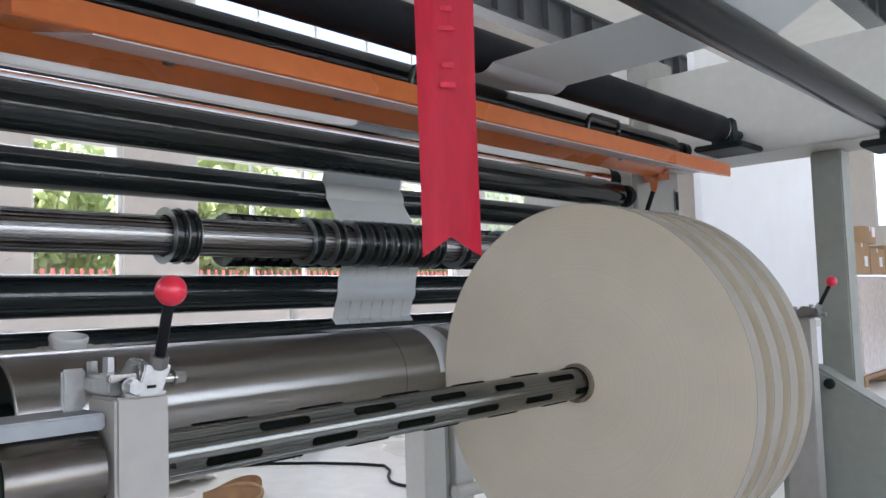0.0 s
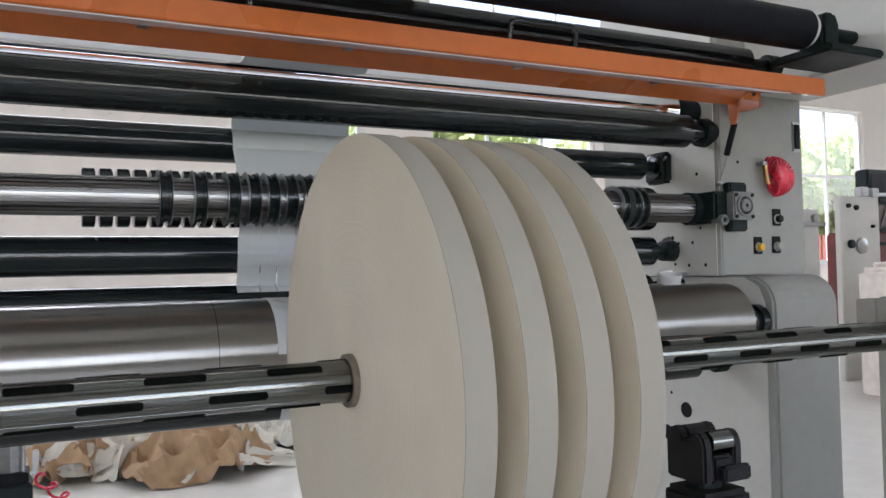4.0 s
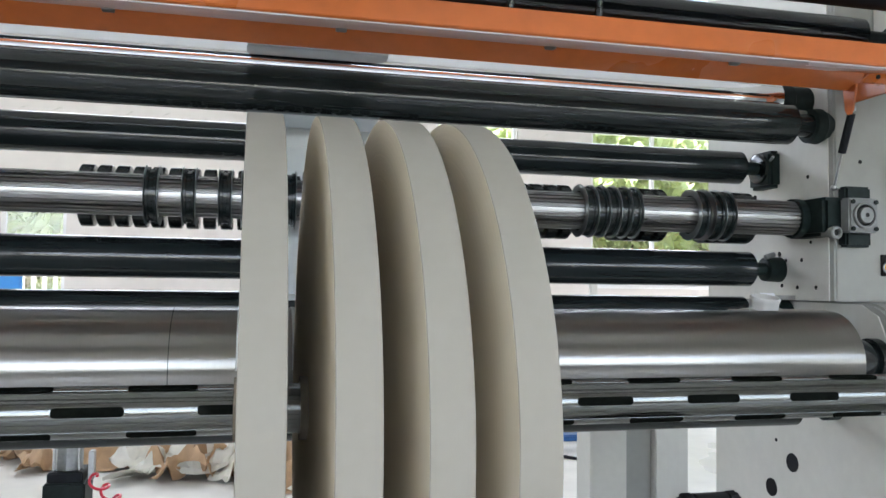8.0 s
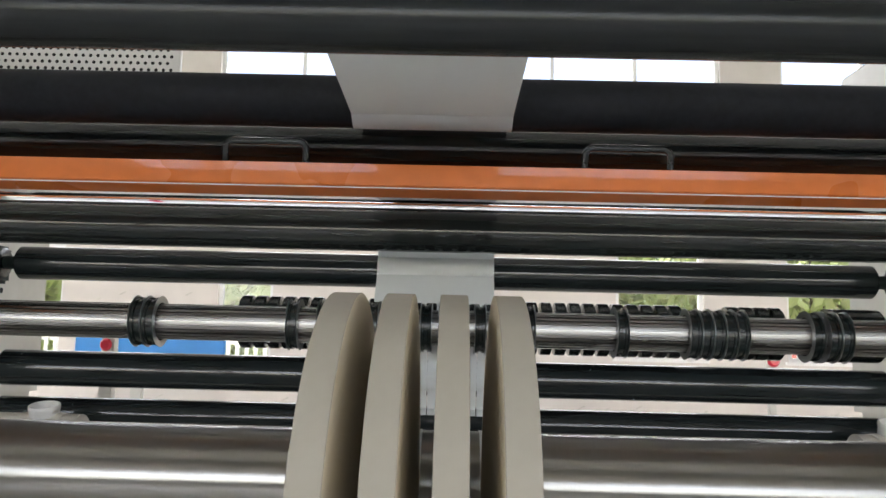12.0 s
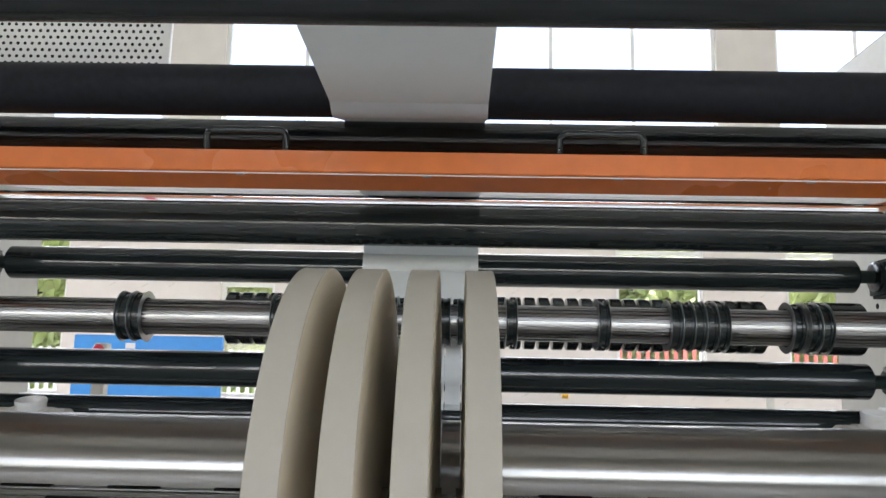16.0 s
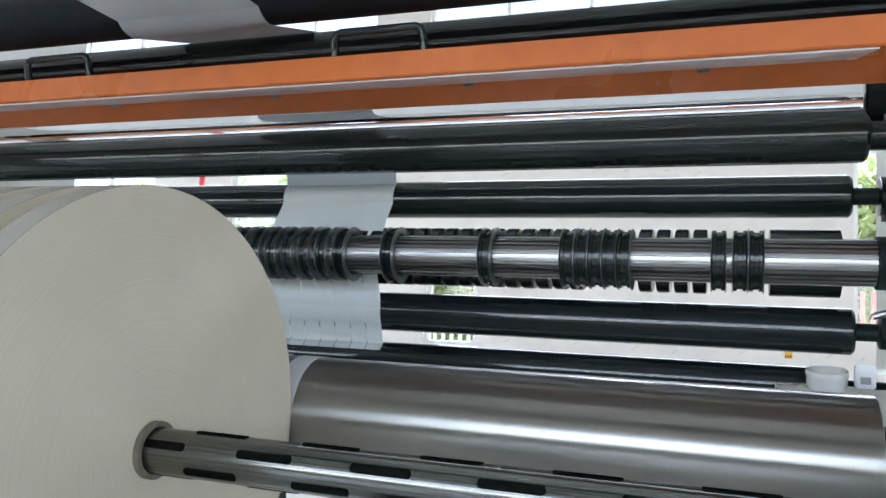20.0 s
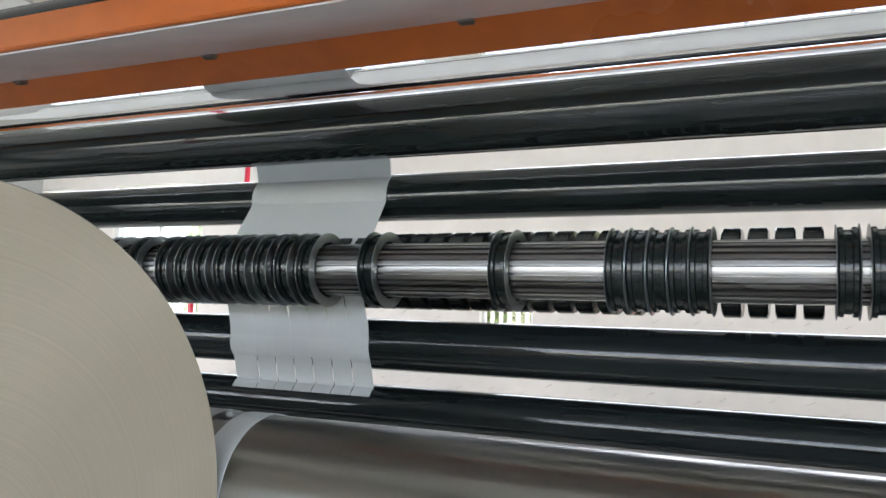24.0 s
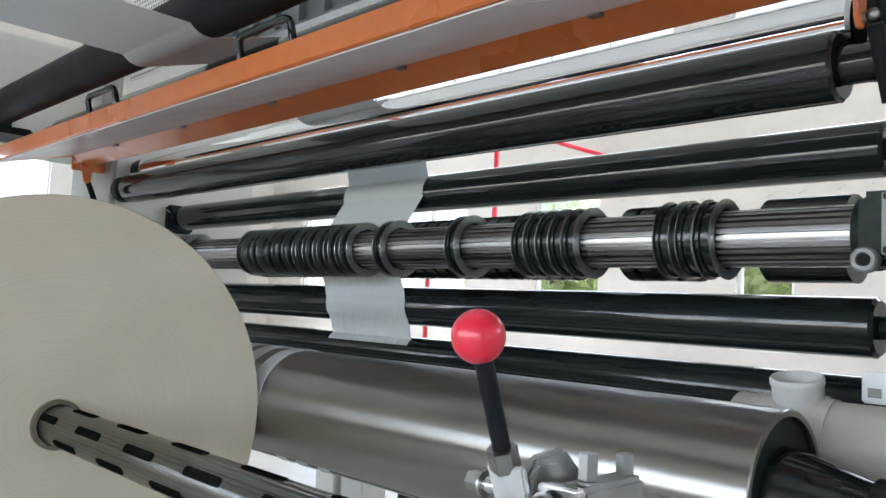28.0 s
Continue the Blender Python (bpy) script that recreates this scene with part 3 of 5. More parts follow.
XL, XR = -1.204, 1.366
R1 = (1.972, 1.7545, 0.056)
C1 = (2.045, 1.838, 0.058)
R2 = (2.2067, 1.666, 0.050)
R3 = (2.163, 1.3535, 0.052)
R4 = (2.165, 1.226, 0.045)
R5 = (1.96, 0.968, 0.045)
TB = (1.504, 1.971, 0.057)
MB = (1.705, 1.922, 0.045)
TT = (0.8825, 1.896, 0.047)
roller("chrome_roller", *C1, XL, XR + 0.002, CHROME, "polished chrome steel roller under the orange guard", bearing=0)
roller("nip_roller", *R1, XL, XR, RUBBER, "glossy black rubber nip roller", 0.03, bearing=0)
roller("guide_roller", *R2, XL, XR, RUBBER, "glossy black guide roller behind the slitting knives", 0.02)
roller("guide_roller", *R3, XL, XR, RUBBER, "glossy black guide roller below the slitting knives", 0.02)
roller("guide_roller", *R4, XL, XR - 0.02, RUBBER, "black guide roller just behind the steel drum", 0.02)
roller("guide_roller", *R5, XL, XR, RUBBER, "black rubber roller under the steel drum", 0.025)
roller("guide_roller", *MB, XL, XR, RUBBER, "black guide roller behind the orange guard", 0.018, reach=(mx(1.5), 1.5))
for nm, (y, z, r), lab in (("top_roller", TB, "large matte black rubber roller above the orange guard"), ("top_roller", TT, "black roller carried forward on the overhead arms")):
    th = roller(nm, y, z, r, mx(1.385), 1.385, MATTE_BLACK if y > 1 else SATIN_BLACK, lab, 0.02, reach=(mx(1.599), 1.599), bearing=0)
    for s in (1, -1):
        f = (lambda x: x) if s > 0 else mx
        c = f(1.45)
        part("collar", lathe([(f(1.387), r - 0.006), (f(1.397), r - 0.006)], (0, y, z), "x", 48), WHITE_PLASTIC, th)
        bm = prism([(c - 0.035, z - 0.06), (c + 0.035, z - 0.06), (c + 0.035, z + 0.015), (c + 0.02, z + 0.048), (c - 0.02, z + 0.048), (c - 0.035, z + 0.015)], "y", y - 0.045, y + 0.045, 0.008)
        part("pillow_block", bm, DARK, th)
        a, b = sorted((f(1.37), f(1.599)))
        part("base_plate", box(a, b, y - 0.10, y + 0.10, z - 0.085, z - 0.0605, 0.006), DARK, th)

# dark bearings that carry the roller ends on the side frames
for f in ((lambda x: x), mx):
    bk_ = thing("roller_bearing", (f(1.45), R1[0], R1[1]), "black round bearing at the end of the nip roller", "bearing", "bearings on the frames")
    part("neck", lathe([(f(1.372), 0.031), (f(1.40), 0.031), (f(1.425), 0.034)], (0, R1[0], R1[1]), "x", 32), RUBBER, bk_)
    part("disc", lathe([(f(1.4255), 0.036), (f(1.427), 0.048), (f(1.455), 0.050), (f(1.462), 0.044), (f(1.4945), 0.040)], (0, R1[0], R1[1]), "x", 48), DARK, bk_)
    ch = thing("roller_bearing", (f(1.45), C1[0], C1[1]), "dark green bearing housing at the end of the chrome roller", "bearing", "bearings on the frames")
    part("housing", lathe([(f(1.370), 0.040), (f(1.372), 0.050), (f(1.405), 0.052), (f(1.41), 0.046), (f(1.4725), 0.046)], (0, C1[0], C1[1]), "x", 40), DARK, ch)
    part("clamp_bolt", lathe([(0, 0.011), (f(0.03) - f(0), 0.011)], (f(1.40), 1.985, 1.79), "x", 14), ZINC, ch)
    bb = thing("bearing_block", (f(1.46), R2[0], R2[1]), "dark green bearing block of a guide roller", "bearing block", "bearing blocks on the frames")
    part("body", box(*sorted((f(1.435), f(1.4945))), R2[0] - 0.05, R2[0] + 0.06, R2[1] - 0.062, R2[1] + 0.052, 0.01), DARK, bb)
    part("ring", lathe([(f(1.4345), 0.045), (f(1.424), 0.045), (f(1.421), 0.038)], (0, R2[0], R2[1]), "x", 32), RING, bb)
    part("grease_nipple", rod((f(1.44), R2[0] - 0.045, R2[1] + 0.02), (f(1.44), R2[0] - 0.06, R2[1] + 0.03), 0.004, 8), ZINC, bb)
    br_ = thing("roller_bearing", (f(1.45), R3[0], R3[1]), "dark knuckle bearing of the lower guide roller", "bearing", "bearings on the frames")
    part("knuckle", lathe([(f(1.415), 0.030), (f(1.418), 0.036), (f(1.47), 0.038), (f(1.48), 0.033), (f(1.4945), 0.033)], (0, R3[0], R3[1]), "x", 36), DARK, br_)
    part("clamp_bolt", rod((f(1.40), R3[0] - 0.03, R3[1] + 0.035), (f(1.43), R3[0] - 0.03, R3[1] + 0.045), 0.008, 10), ZINC, br_)

# ---- the orange guard with its handles ----
gd = thing("orange_guard", (MID, 1.6, 1.774), "orange painted steel guard beam with two black handles", "machine guard")
GX0, GX1 = mx(1.448), 1.448
# pale grey imitates the bright reflection on the guard's glossy underside
GUARD_SHEEN = mat("guard_sheen_grey", (0.78, 0.75, 0.76), 0.22, grain=0.04, scale=12, big=0.05, rvar=0.08)
lip = prism([(1.486, 1.783), (1.492, 1.780), (1.492, 1.823), (1.53, 1.826), (1.53, 1.831), (1.486, 1.8295)], "x", GX0, GX1, 0.0012)
part("front_lip", lip, ORANGE, gd)
under = prism([(1.4925, 1.7805), (1.768, 1.8535), (1.766, 1.8595), (1.4925, 1.787)], "x", GX0 + 0.001, GX1 - 0.001)
part("underside_plate", under, ORANGE, gd, "glossy orange sheet metal underside")
# added thin sheet that paints this reflection; the underside itself is orange
ins = prism([(1.497, 1.7785), (1.757, 1.8475), (1.756, 1.850), (1.496, 1.7810)], "x", GX0 + 0.13, 1.318)
part("sheen_sheet", ins, GUARD_SHEEN, gd, "pale grey sheet painted as the sheen under the guard")
part("back_flange", prism([(1.7685, 1.8535), (1.826, 1.8210), (1.832, 1.8220), (1.834, 1.8275), (1.772, 1.862), (1.7685, 1.860)], "x", GX0, GX1, 0.001), ORANGE, gd)
for f in ((lambda x: x), mx):
    a, b = sorted((f(1.442), f(1.4485)))
    part("end_plate", prism([(1.49, 1.786), (1.765, 1.850), (1.825, 1.830), (1.825, 1.866), (1.49, 1.829)], "x", a + 0.0005, b - 0.0007), ORANGE, gd)
    part("bracket", prism([(1.795, 1.832), (1.845, 1.832), (1.838, 1.770), (1.830, 1.757), (1.818, 1.757), (1.810, 1.768)], "x", *sorted((f(1.4335), f(1.4405))), bevel=0.001), ORANGE, gd)
    part("bracket_bolt", hexbolt((f(1.4400), 1.826, 1.772), "x", 0.007, f(0.005) - f(0)), ZINC, gd)
    a, b = sorted((f(1.40), f(1.5385)))
    part("pivot_arm", box(a, b, 1.799, FACE - 0.001, 1.892, 1.902, 0.003), ORANGE, gd)
    part("pivot_cheek", box(*sorted((f(1.531), f(1.5385))), 1.799, FACE - 0.001, 1.816, 1.8915, 0.002), ORANGE, gd)
    part("pivot_web", box(*sorted((f(1.4485), f(1.5305))), 1.800, 1.806, 1.838, 1.8915, 0.002), ORANGE, gd)
    part("pivot_bolt", lathe([(0, 0.006), (-0.004, 0.006)], (f(1.505), 1.80, 1.856), "y", 12), DARK, gd)
for x in (-0.866, -0.388, 0.088, 0.572, 1.053):
    part("clip", box(x - 0.012, x + 0.012, 1.750, 1.768, 1.8425, 1.8515, 0.0015), ZINC, gd, "small zinc clip")
for xa, xb in ((-0.388, -0.213), (0.389, 0.572)):
    bm = tube([(xa, 1.496, 1.829), (xa, 1.489, 1.862), (xa + 0.004, 1.488, 1.870), (xa + 0.014, 1.487, 1.875), (xb - 0.014, 1.487, 1.875), (xb - 0.004, 1.488, 1.870), (xb, 1.489, 1.862), (xb, 1.496, 1.829)], 0.0078, 12)
    part("handle", bm, RUBBER, gd, "black bow handle")

# gas struts that hold the guard up
for f in ((lambda x: x), mx):
    st = thing("gas_strut", (f(1.44), 1.86, 1.58), "black gas strut with a bright rod holding the guard", "gas strut", "struts of the guard")
    a, b = Vector((f(1.452), 1.83, 1.775)), Vector((f(1.465), 1.92, 1.575))
    m1 = Vector((f(1.459), 1.88, 1.665))
    part("cylinder", rod(a.lerp(b, 0.06), m1, 0.0105, 16), MATTE_BLACK, st)
    part("rod", rod(m1, b, 0.004, 10), ZINC, st)
    part("eye", ball(b, 0.009, seg=12), ZINC, st)
    part("eye", ball(a, 0.009, seg=12), ZINC, st)
    part("pin", rod(b, (f(1.50), 1.945, 1.575), 0.005, 10), ZINC, st)

# ---- the slitting shafts ----
SY, SZ, SR = 1.999, 1.494, 0.0488
sl = thing("slitting_shaft", (MID, SY, SZ), "bright fluted steel slitting shaft with black knife holders", "slitting shaft")
flute = bmesh.new()
NF = 26
outline = []
for i in range(NF):
    for da, r in ((0.0, SR), (0.24, SR), (0.48, SR), (0.60, SR), (0.63, SR - 0.0075), (0.97, SR - 0.0075)):
        a = 2 * math.pi * (i + da) / NF
        outline.append((SY + r * math.cos(a), SZ + r * math.sin(a)))
rings = [[flute.verts.new((x, y, z)) for y, z in outline] for x in (-1.215, 1.385)]
for i in range(len(outline)):
    j = (i + 1) % len(outline)
    flute.faces.new((rings[0][i], rings[0][j], rings[1][j], rings[1][i]))
flute.faces.new(list(reversed(rings[0])))
flute.faces.new(rings[1])
part("shaft", flute, SPLINE, sl)


def knife_ring(x, w=0.032, plain=False):
    """A black knife holder ring with grooves, and a thin steel disc knife at each face."""
    r = 0.0655
    prof = [(x - w / 2, 0.054), (x - w / 2, r - 0.002), (x - w / 2 + 0.002, r), (x - 0.006, r), (x - 0.0045, r - 0.004), (x + 0.0045, r - 0.004), (x + 0.006, r), (x + w / 2 - 0.002, r), (x + w / 2, r - 0.002), (x + w / 2, 0.054)]
    k = part("knife_holder", lathe(prof, (0, SY, SZ), "x", 56, cap=False), RING, sl)
    if not plain:
        for s in (1, -1):
            xx = x + s * (w / 2 + 0.0006)
            part("knife_disc", lathe([(xx, 0.052), (xx, 0.0694), (xx + s * 0.0008, 0.0703), (xx + s * 0.0016, 0.0694), (xx + s * 0.0016, 0.052)], (0, SY, SZ), "x", 64, cap=False), BLADE, k)


for x in (-0.7375, -0.7045, -0.318, -0.236, -0.155, -0.103, -0.055, -0.007, 0.041, 0.089, 0.138, 0.187, 0.318, 0.566):
    knife_ring(x, 0.031 if x < -0.5 else 0.027)
for x in (0.759, 0.7905, 0.822, 0.8535, 0.884, 1.083, 1.126, 1.158):
    knife_ring(x, 0.0275)
# bearings: a black housing and a square flange with a round seat on the right, a collar on the left
part("end_collar", lathe([(-1.205, 0.03), (-1.205, 0.066), (-1.20, 0.070), (-1.165, 0.070), (-1.158, 0.060), (-1.158, 0.03)], (0, SY, SZ), "x", 48, cap=False), ZINC, sl)
part("bearing_collar", lathe([(1.386, 0.03), (1.387, 0.055), (1.412, 0.055)], (0, SY, SZ), "x", 40), DARK, sl)
part("bearing_housing", box(1.4125, 1.4775, SY - 0.108, SY + 0.06, SZ - 0.054, SZ + 0.052, 0.010), DARK, sl)
part("bearing_housing", box(mx(1.4725), -1.217, SY - 0.055, SY + 0.06, SZ - 0.058, SZ + 0.062, 0.012), DARK, sl)
FX = 1.502
DULL = mat("dull_aluminium_plate", (0.28, 0.295, 0.31), 0.5, 0.5, grain=0.06, scale=40, rvar=0.08)
FLANGE = mat("dull_cast_flange", (0.22, 0.225, 0.22), 0.55, 0.4, grain=0.10, scale=60, rvar=0.1, big=0.08)
fl = part("flange", box(FX - 0.046, FX + 0.046, 1.851, 1.888, SZ - 0.046, SZ + 0.047, 0.005), FLANGE, sl, "square dull grey flange with four bolts")
part("mounting_block", box(1.478, 1.560, 1.889, FACE - 0.001, SZ - 0.083, SZ + 0.083, 0.006), DARK, sl)
part("seat", lathe([(-0.0005, 0.036), (-0.006, 0.036), (-0.008, 0.034), (-0.008, 0.030), (-0.003, 0.029)], (FX, 1.851, SZ), "y", 40, cap=False), FLANGE, fl)
part("recess", lathe([(-0.0004, 0.029), (-0.0025, 0.029)], (FX, 1.851, SZ), "y", 32), HOLE, fl)
part("shaft_end", lathe([(-0.003, 0.022), (-0.010, 0.022), (-0.012, 0.020)], (FX, 1.851, SZ), "y", 32), FLANGE, fl)
part("centre_hole", lathe([(-0.0122, 0.006), (-0.0128, 0.006)], (FX, 1.851, SZ), "y", 16), HOLE, fl)
for dx in (-0.036, 0.036):
    for dz in (-0.036, 0.036):
        part("bolt", hexbolt((FX + dx, 1.851, SZ + dz), "y", 0.0065, -0.005), DARK, fl)
lk = part("lock_knob", lathe([(0.03, 0.010), (-0.003, 0.010), (-0.004, 0.018), (-0.020, 0.018), (-0.023, 0.015), (-0.023, 0.010), (-0.016, 0.009)], (1.430, 1.888, 1.447), "y", 28), FLANGE, sl)
part("socket", lathe([(-0.0165, 0.0085), (-0.0175, 0.0085)], (1.430, 1.888, 1.447), "y", 20), HOLE, lk)

BY, BZ = 2.142, 1.503
bk = thing("anvil_shaft", (MID, BY, BZ), "dark lower slitting shaft with rows of black anvil rings", "slitting shaft")
part("shaft", lathe([(mx(1.499), 0.045), (1.499, 0.045)], (0, BY, BZ), "x", 48), DARK, bk)
x = -0.485
while x < 1.07:
    if not 0.755 < x < 0.90:
        part("anvil_ring", lathe([(x - 0.0155, 0.045), (x - 0.0155, 0.074), (x - 0.013, 0.0765), (x + 0.013, 0.0765), (x + 0.0155, 0.074), (x + 0.0155, 0.045)], (0, BY, BZ), "x", 40, cap=False), RING, bk)
    x += 0.0412
part("anvil_sleeve", lathe([(1.19, 0.045), (1.19, 0.0765), (1.335, 0.0765), (1.335, 0.045)], (0, BY, BZ), "x", 48, cap=False), RING, bk)

# ---- the steel drum ----
DY, DZ, DR = 1.808, 1.1125, 0.1265
DL, DRX = -1.20, 1.356
dr = thing("winding_drum", (MID, DY, DZ), "large brushed steel winding drum", "drum")
part("shell", lathe([(DL, DR - 0.010), (DL, DR - 0.002), (DL + 0.002, DR), (MID, DR), (DRX - 0.002, DR), (DRX, DR - 0.002), (DRX, DR - 0.010)], (0, DY, DZ), "x", 128, cap=False), DRUM, dr)
for x in (DL + 0.035, DRX - 0.014):
    part("end_disc", lathe([(x - 0.006, DR - 0.0102), (x + 0.006, DR - 0.0102)], (0, DY, DZ), "x", 96), DARK, dr)
part("journal", lathe([(DRX - 0.007, 0.076), (DRX + 0.03, 0.070), (IN_R - 0.035, 0.048)], (0, DY, DZ), "x", 40), RUBBER, dr)
part("journal", lathe([(DL + 0.045, 0.035), (IN_L + 0.001, 0.035)], (0, DY, DZ), "x", 32), DARK, dr)
for s, xe in ((1, IN_R), (-1, IN_L)):
    part("bearing_ring", lathe([(xe - s * 0.001, 0.056), (xe - s * 0.03, 0.056), (xe - s * 0.034, 0.05), (xe - s * 0.034, 0.038)], (0, DY, DZ), "x", 40), RING, dr)

part("seam", lathe([(-0.2455, DR + 0.0001), (-0.2455, DR + 0.0004), (-0.244, DR + 0.0004), (-0.244, DR + 0.0001)], (0, DY, DZ), "x", 96, cap=False), DARK, dr)

# ---- the winding shaft, its clamps and the paper rolls ----
WY, WZ, WR = 1.2515, 1.106, 0.0365
ws = thing("winding_shaft", (MID, WY, WZ), "grey steel air shaft with rows of black expanding leaves", "air shaft")
tb = bmesh.new()
rim = []
for i in range(32):
    for da, r in ((0.0, WR), (0.28, WR), (0.56, WR), (0.84, WR), (0.88, WR - 0.0004), (0.96, WR - 0.0004)):
        a = 2 * math.pi * (i + da) / 32
        rim.append((WY + r * math.cos(a), WZ + r * math.sin(a)))
ends = [[tb.verts.new((x, y, z)) for y, z in rim] for x in (-1.29, 1.47)]
for i in range(len(rim)):
    j = (i + 1) % len(rim)
    tb.faces.new((ends[0][i], ends[0][j], ends[1][j], ends[1][i]))
tb.faces.new(list(reversed(ends[0])))
tb.faces.new(ends[1])
part("tube", tb, SHAFT, ws)


def leaf(x0, x1, ang):
    """One black leaf with rounded ends, a hair proud of the shaft."""
    bm = bmesh.new()
    w = radians(10.5)
    rr = WR + 0.0016
    rim = []
    n = 6
    hw = WR * math.sin(w)
    for i in range(n + 1):
        a = math.pi / 2 - math.pi * i / n
        rim.append((x1 - hw * 0.7 + hw * 0.7 * math.cos(a), w * math.sin(a)))
    for i in range(n + 1):
        a = -math.pi / 2 - math.pi * i / n
        rim.append((x0 + hw * 0.7 + hw * 0.7 * math.cos(a), w * math.sin(a)))

    def at(x, a, r):
        a += ang
        return Vector((x, WY - r * math.cos(a), WZ - r * math.sin(a)))

    top = [bm.verts.new(at(x, a, rr)) for x, a in rim]
    low = [bm.verts.new(at(x, a, WR - 0.001)) for x, a in rim]
    m = len(rim)
    for i in range(m):
        bm.faces.new((low[i], low[(i + 1) % m], top[(i + 1) % m], top[i]))
    mid = [bm.verts.new(at(x0 + hw * 0.7, 0, rr + 0.0006)), bm.verts.new(at(x1 - hw * 0.7, 0, rr + 0.0006))]
    for i in range(m):
        j = (i + 1) % m
        c = mid[1] if i < n else mid[0]
        if i in (n, m - 1):
            a_, b_ = (mid[1], mid[0]) if i == n else (mid[0], mid[1])
            bm.faces.new((top[i], top[j], b_, a_))
        else:
            bm.faces.new((top[i], top[j], c))
    bmesh.ops.recalc_face_normals(bm, faces=bm.faces[:])
    return bm


for row in range(6):
    off = 0.09525 if row % 2 else 0.0
    for k in range(-4, 11):
        c = 0.461 + off + (k - 5) * 0.1905
        if -1.17 < c - 0.047 and c + 0.047 < 1.34 and not (-0.112 < c - 0.02 and c + 0.02 < 0.243):
            part("expanding_leaf", leaf(c - 0.047, c + 0.047, radians(60 * row)), SLOT, ws)
part("air_valve", lathe([(-1.1665, 0.002), (-1.16, 0.0042)], (0, WY - 0.0375, WZ + 0.004), "x", 10), DARK, ws)
part("journal_sleeve", lathe([(-1.384, 0.030), (-1.384, 0.056), (-1.374, 0.062), (-1.276, 0.062), (-1.264, 0.060), (-1.2605, 0.0375)], (0, WY, WZ), "x", 48), SLEEVE, ws, "bright turned steel journal sleeve")
part("drive_end", lathe([(-1.74, 0.045), (-1.73, 0.05), (-1.382, 0.05), (-1.378, 0.046)], (0, WY, WZ), "x", 40), DARK, ws)

ROLL_R, ROLL_W, PITCH, ROLL_X = 0.4296, 0.0478, 0.0941, -0.098
ROLLS = []
for k in range(4):
    x0 = ROLL_X + k * PITCH
    x1 = x0 + ROLL_W
    xm = (x0 + x1) / 2
    rl = thing("paper_roll", (xm, WY, WZ), "large tightly wound roll of white paper on the air shaft", "paper roll", "paper rolls on the shaft")
    side = bmesh.new()
    for xs, d in ((x0, 1), (x1, -1)):
        lathe([(xs, 0.0465), (xs, ROLL_R - 0.0012)][:: d], (0, WY, WZ), "x", 160, side, cap=False)
    part("side_face", side, PAPER_SIDE, rl, "pale cream roll side showing the wound edges")
    # same white paper as the sides; its shade is in the darker colour
    part("outer_wrap", lathe([(x0, ROLL_R - 0.0012), (x0 + 0.001, ROLL_R), (x1 - 0.001, ROLL_R), (x1, ROLL_R - 0.0012)], (0, WY, WZ), "x", 200, cap=False), SHADED_PAPER, rl)
    part("core", lathe([(x0 - 0.011, 0.0382), (x0 - 0.011, 0.0464), (x1 + 0.011, 0.0464), (x1 + 0.011, 0.0382)], (0, WY, WZ), "x", 64, cap=False), CORE, rl, "grey-brown cardboard core")
    ROLLS.append(rl)

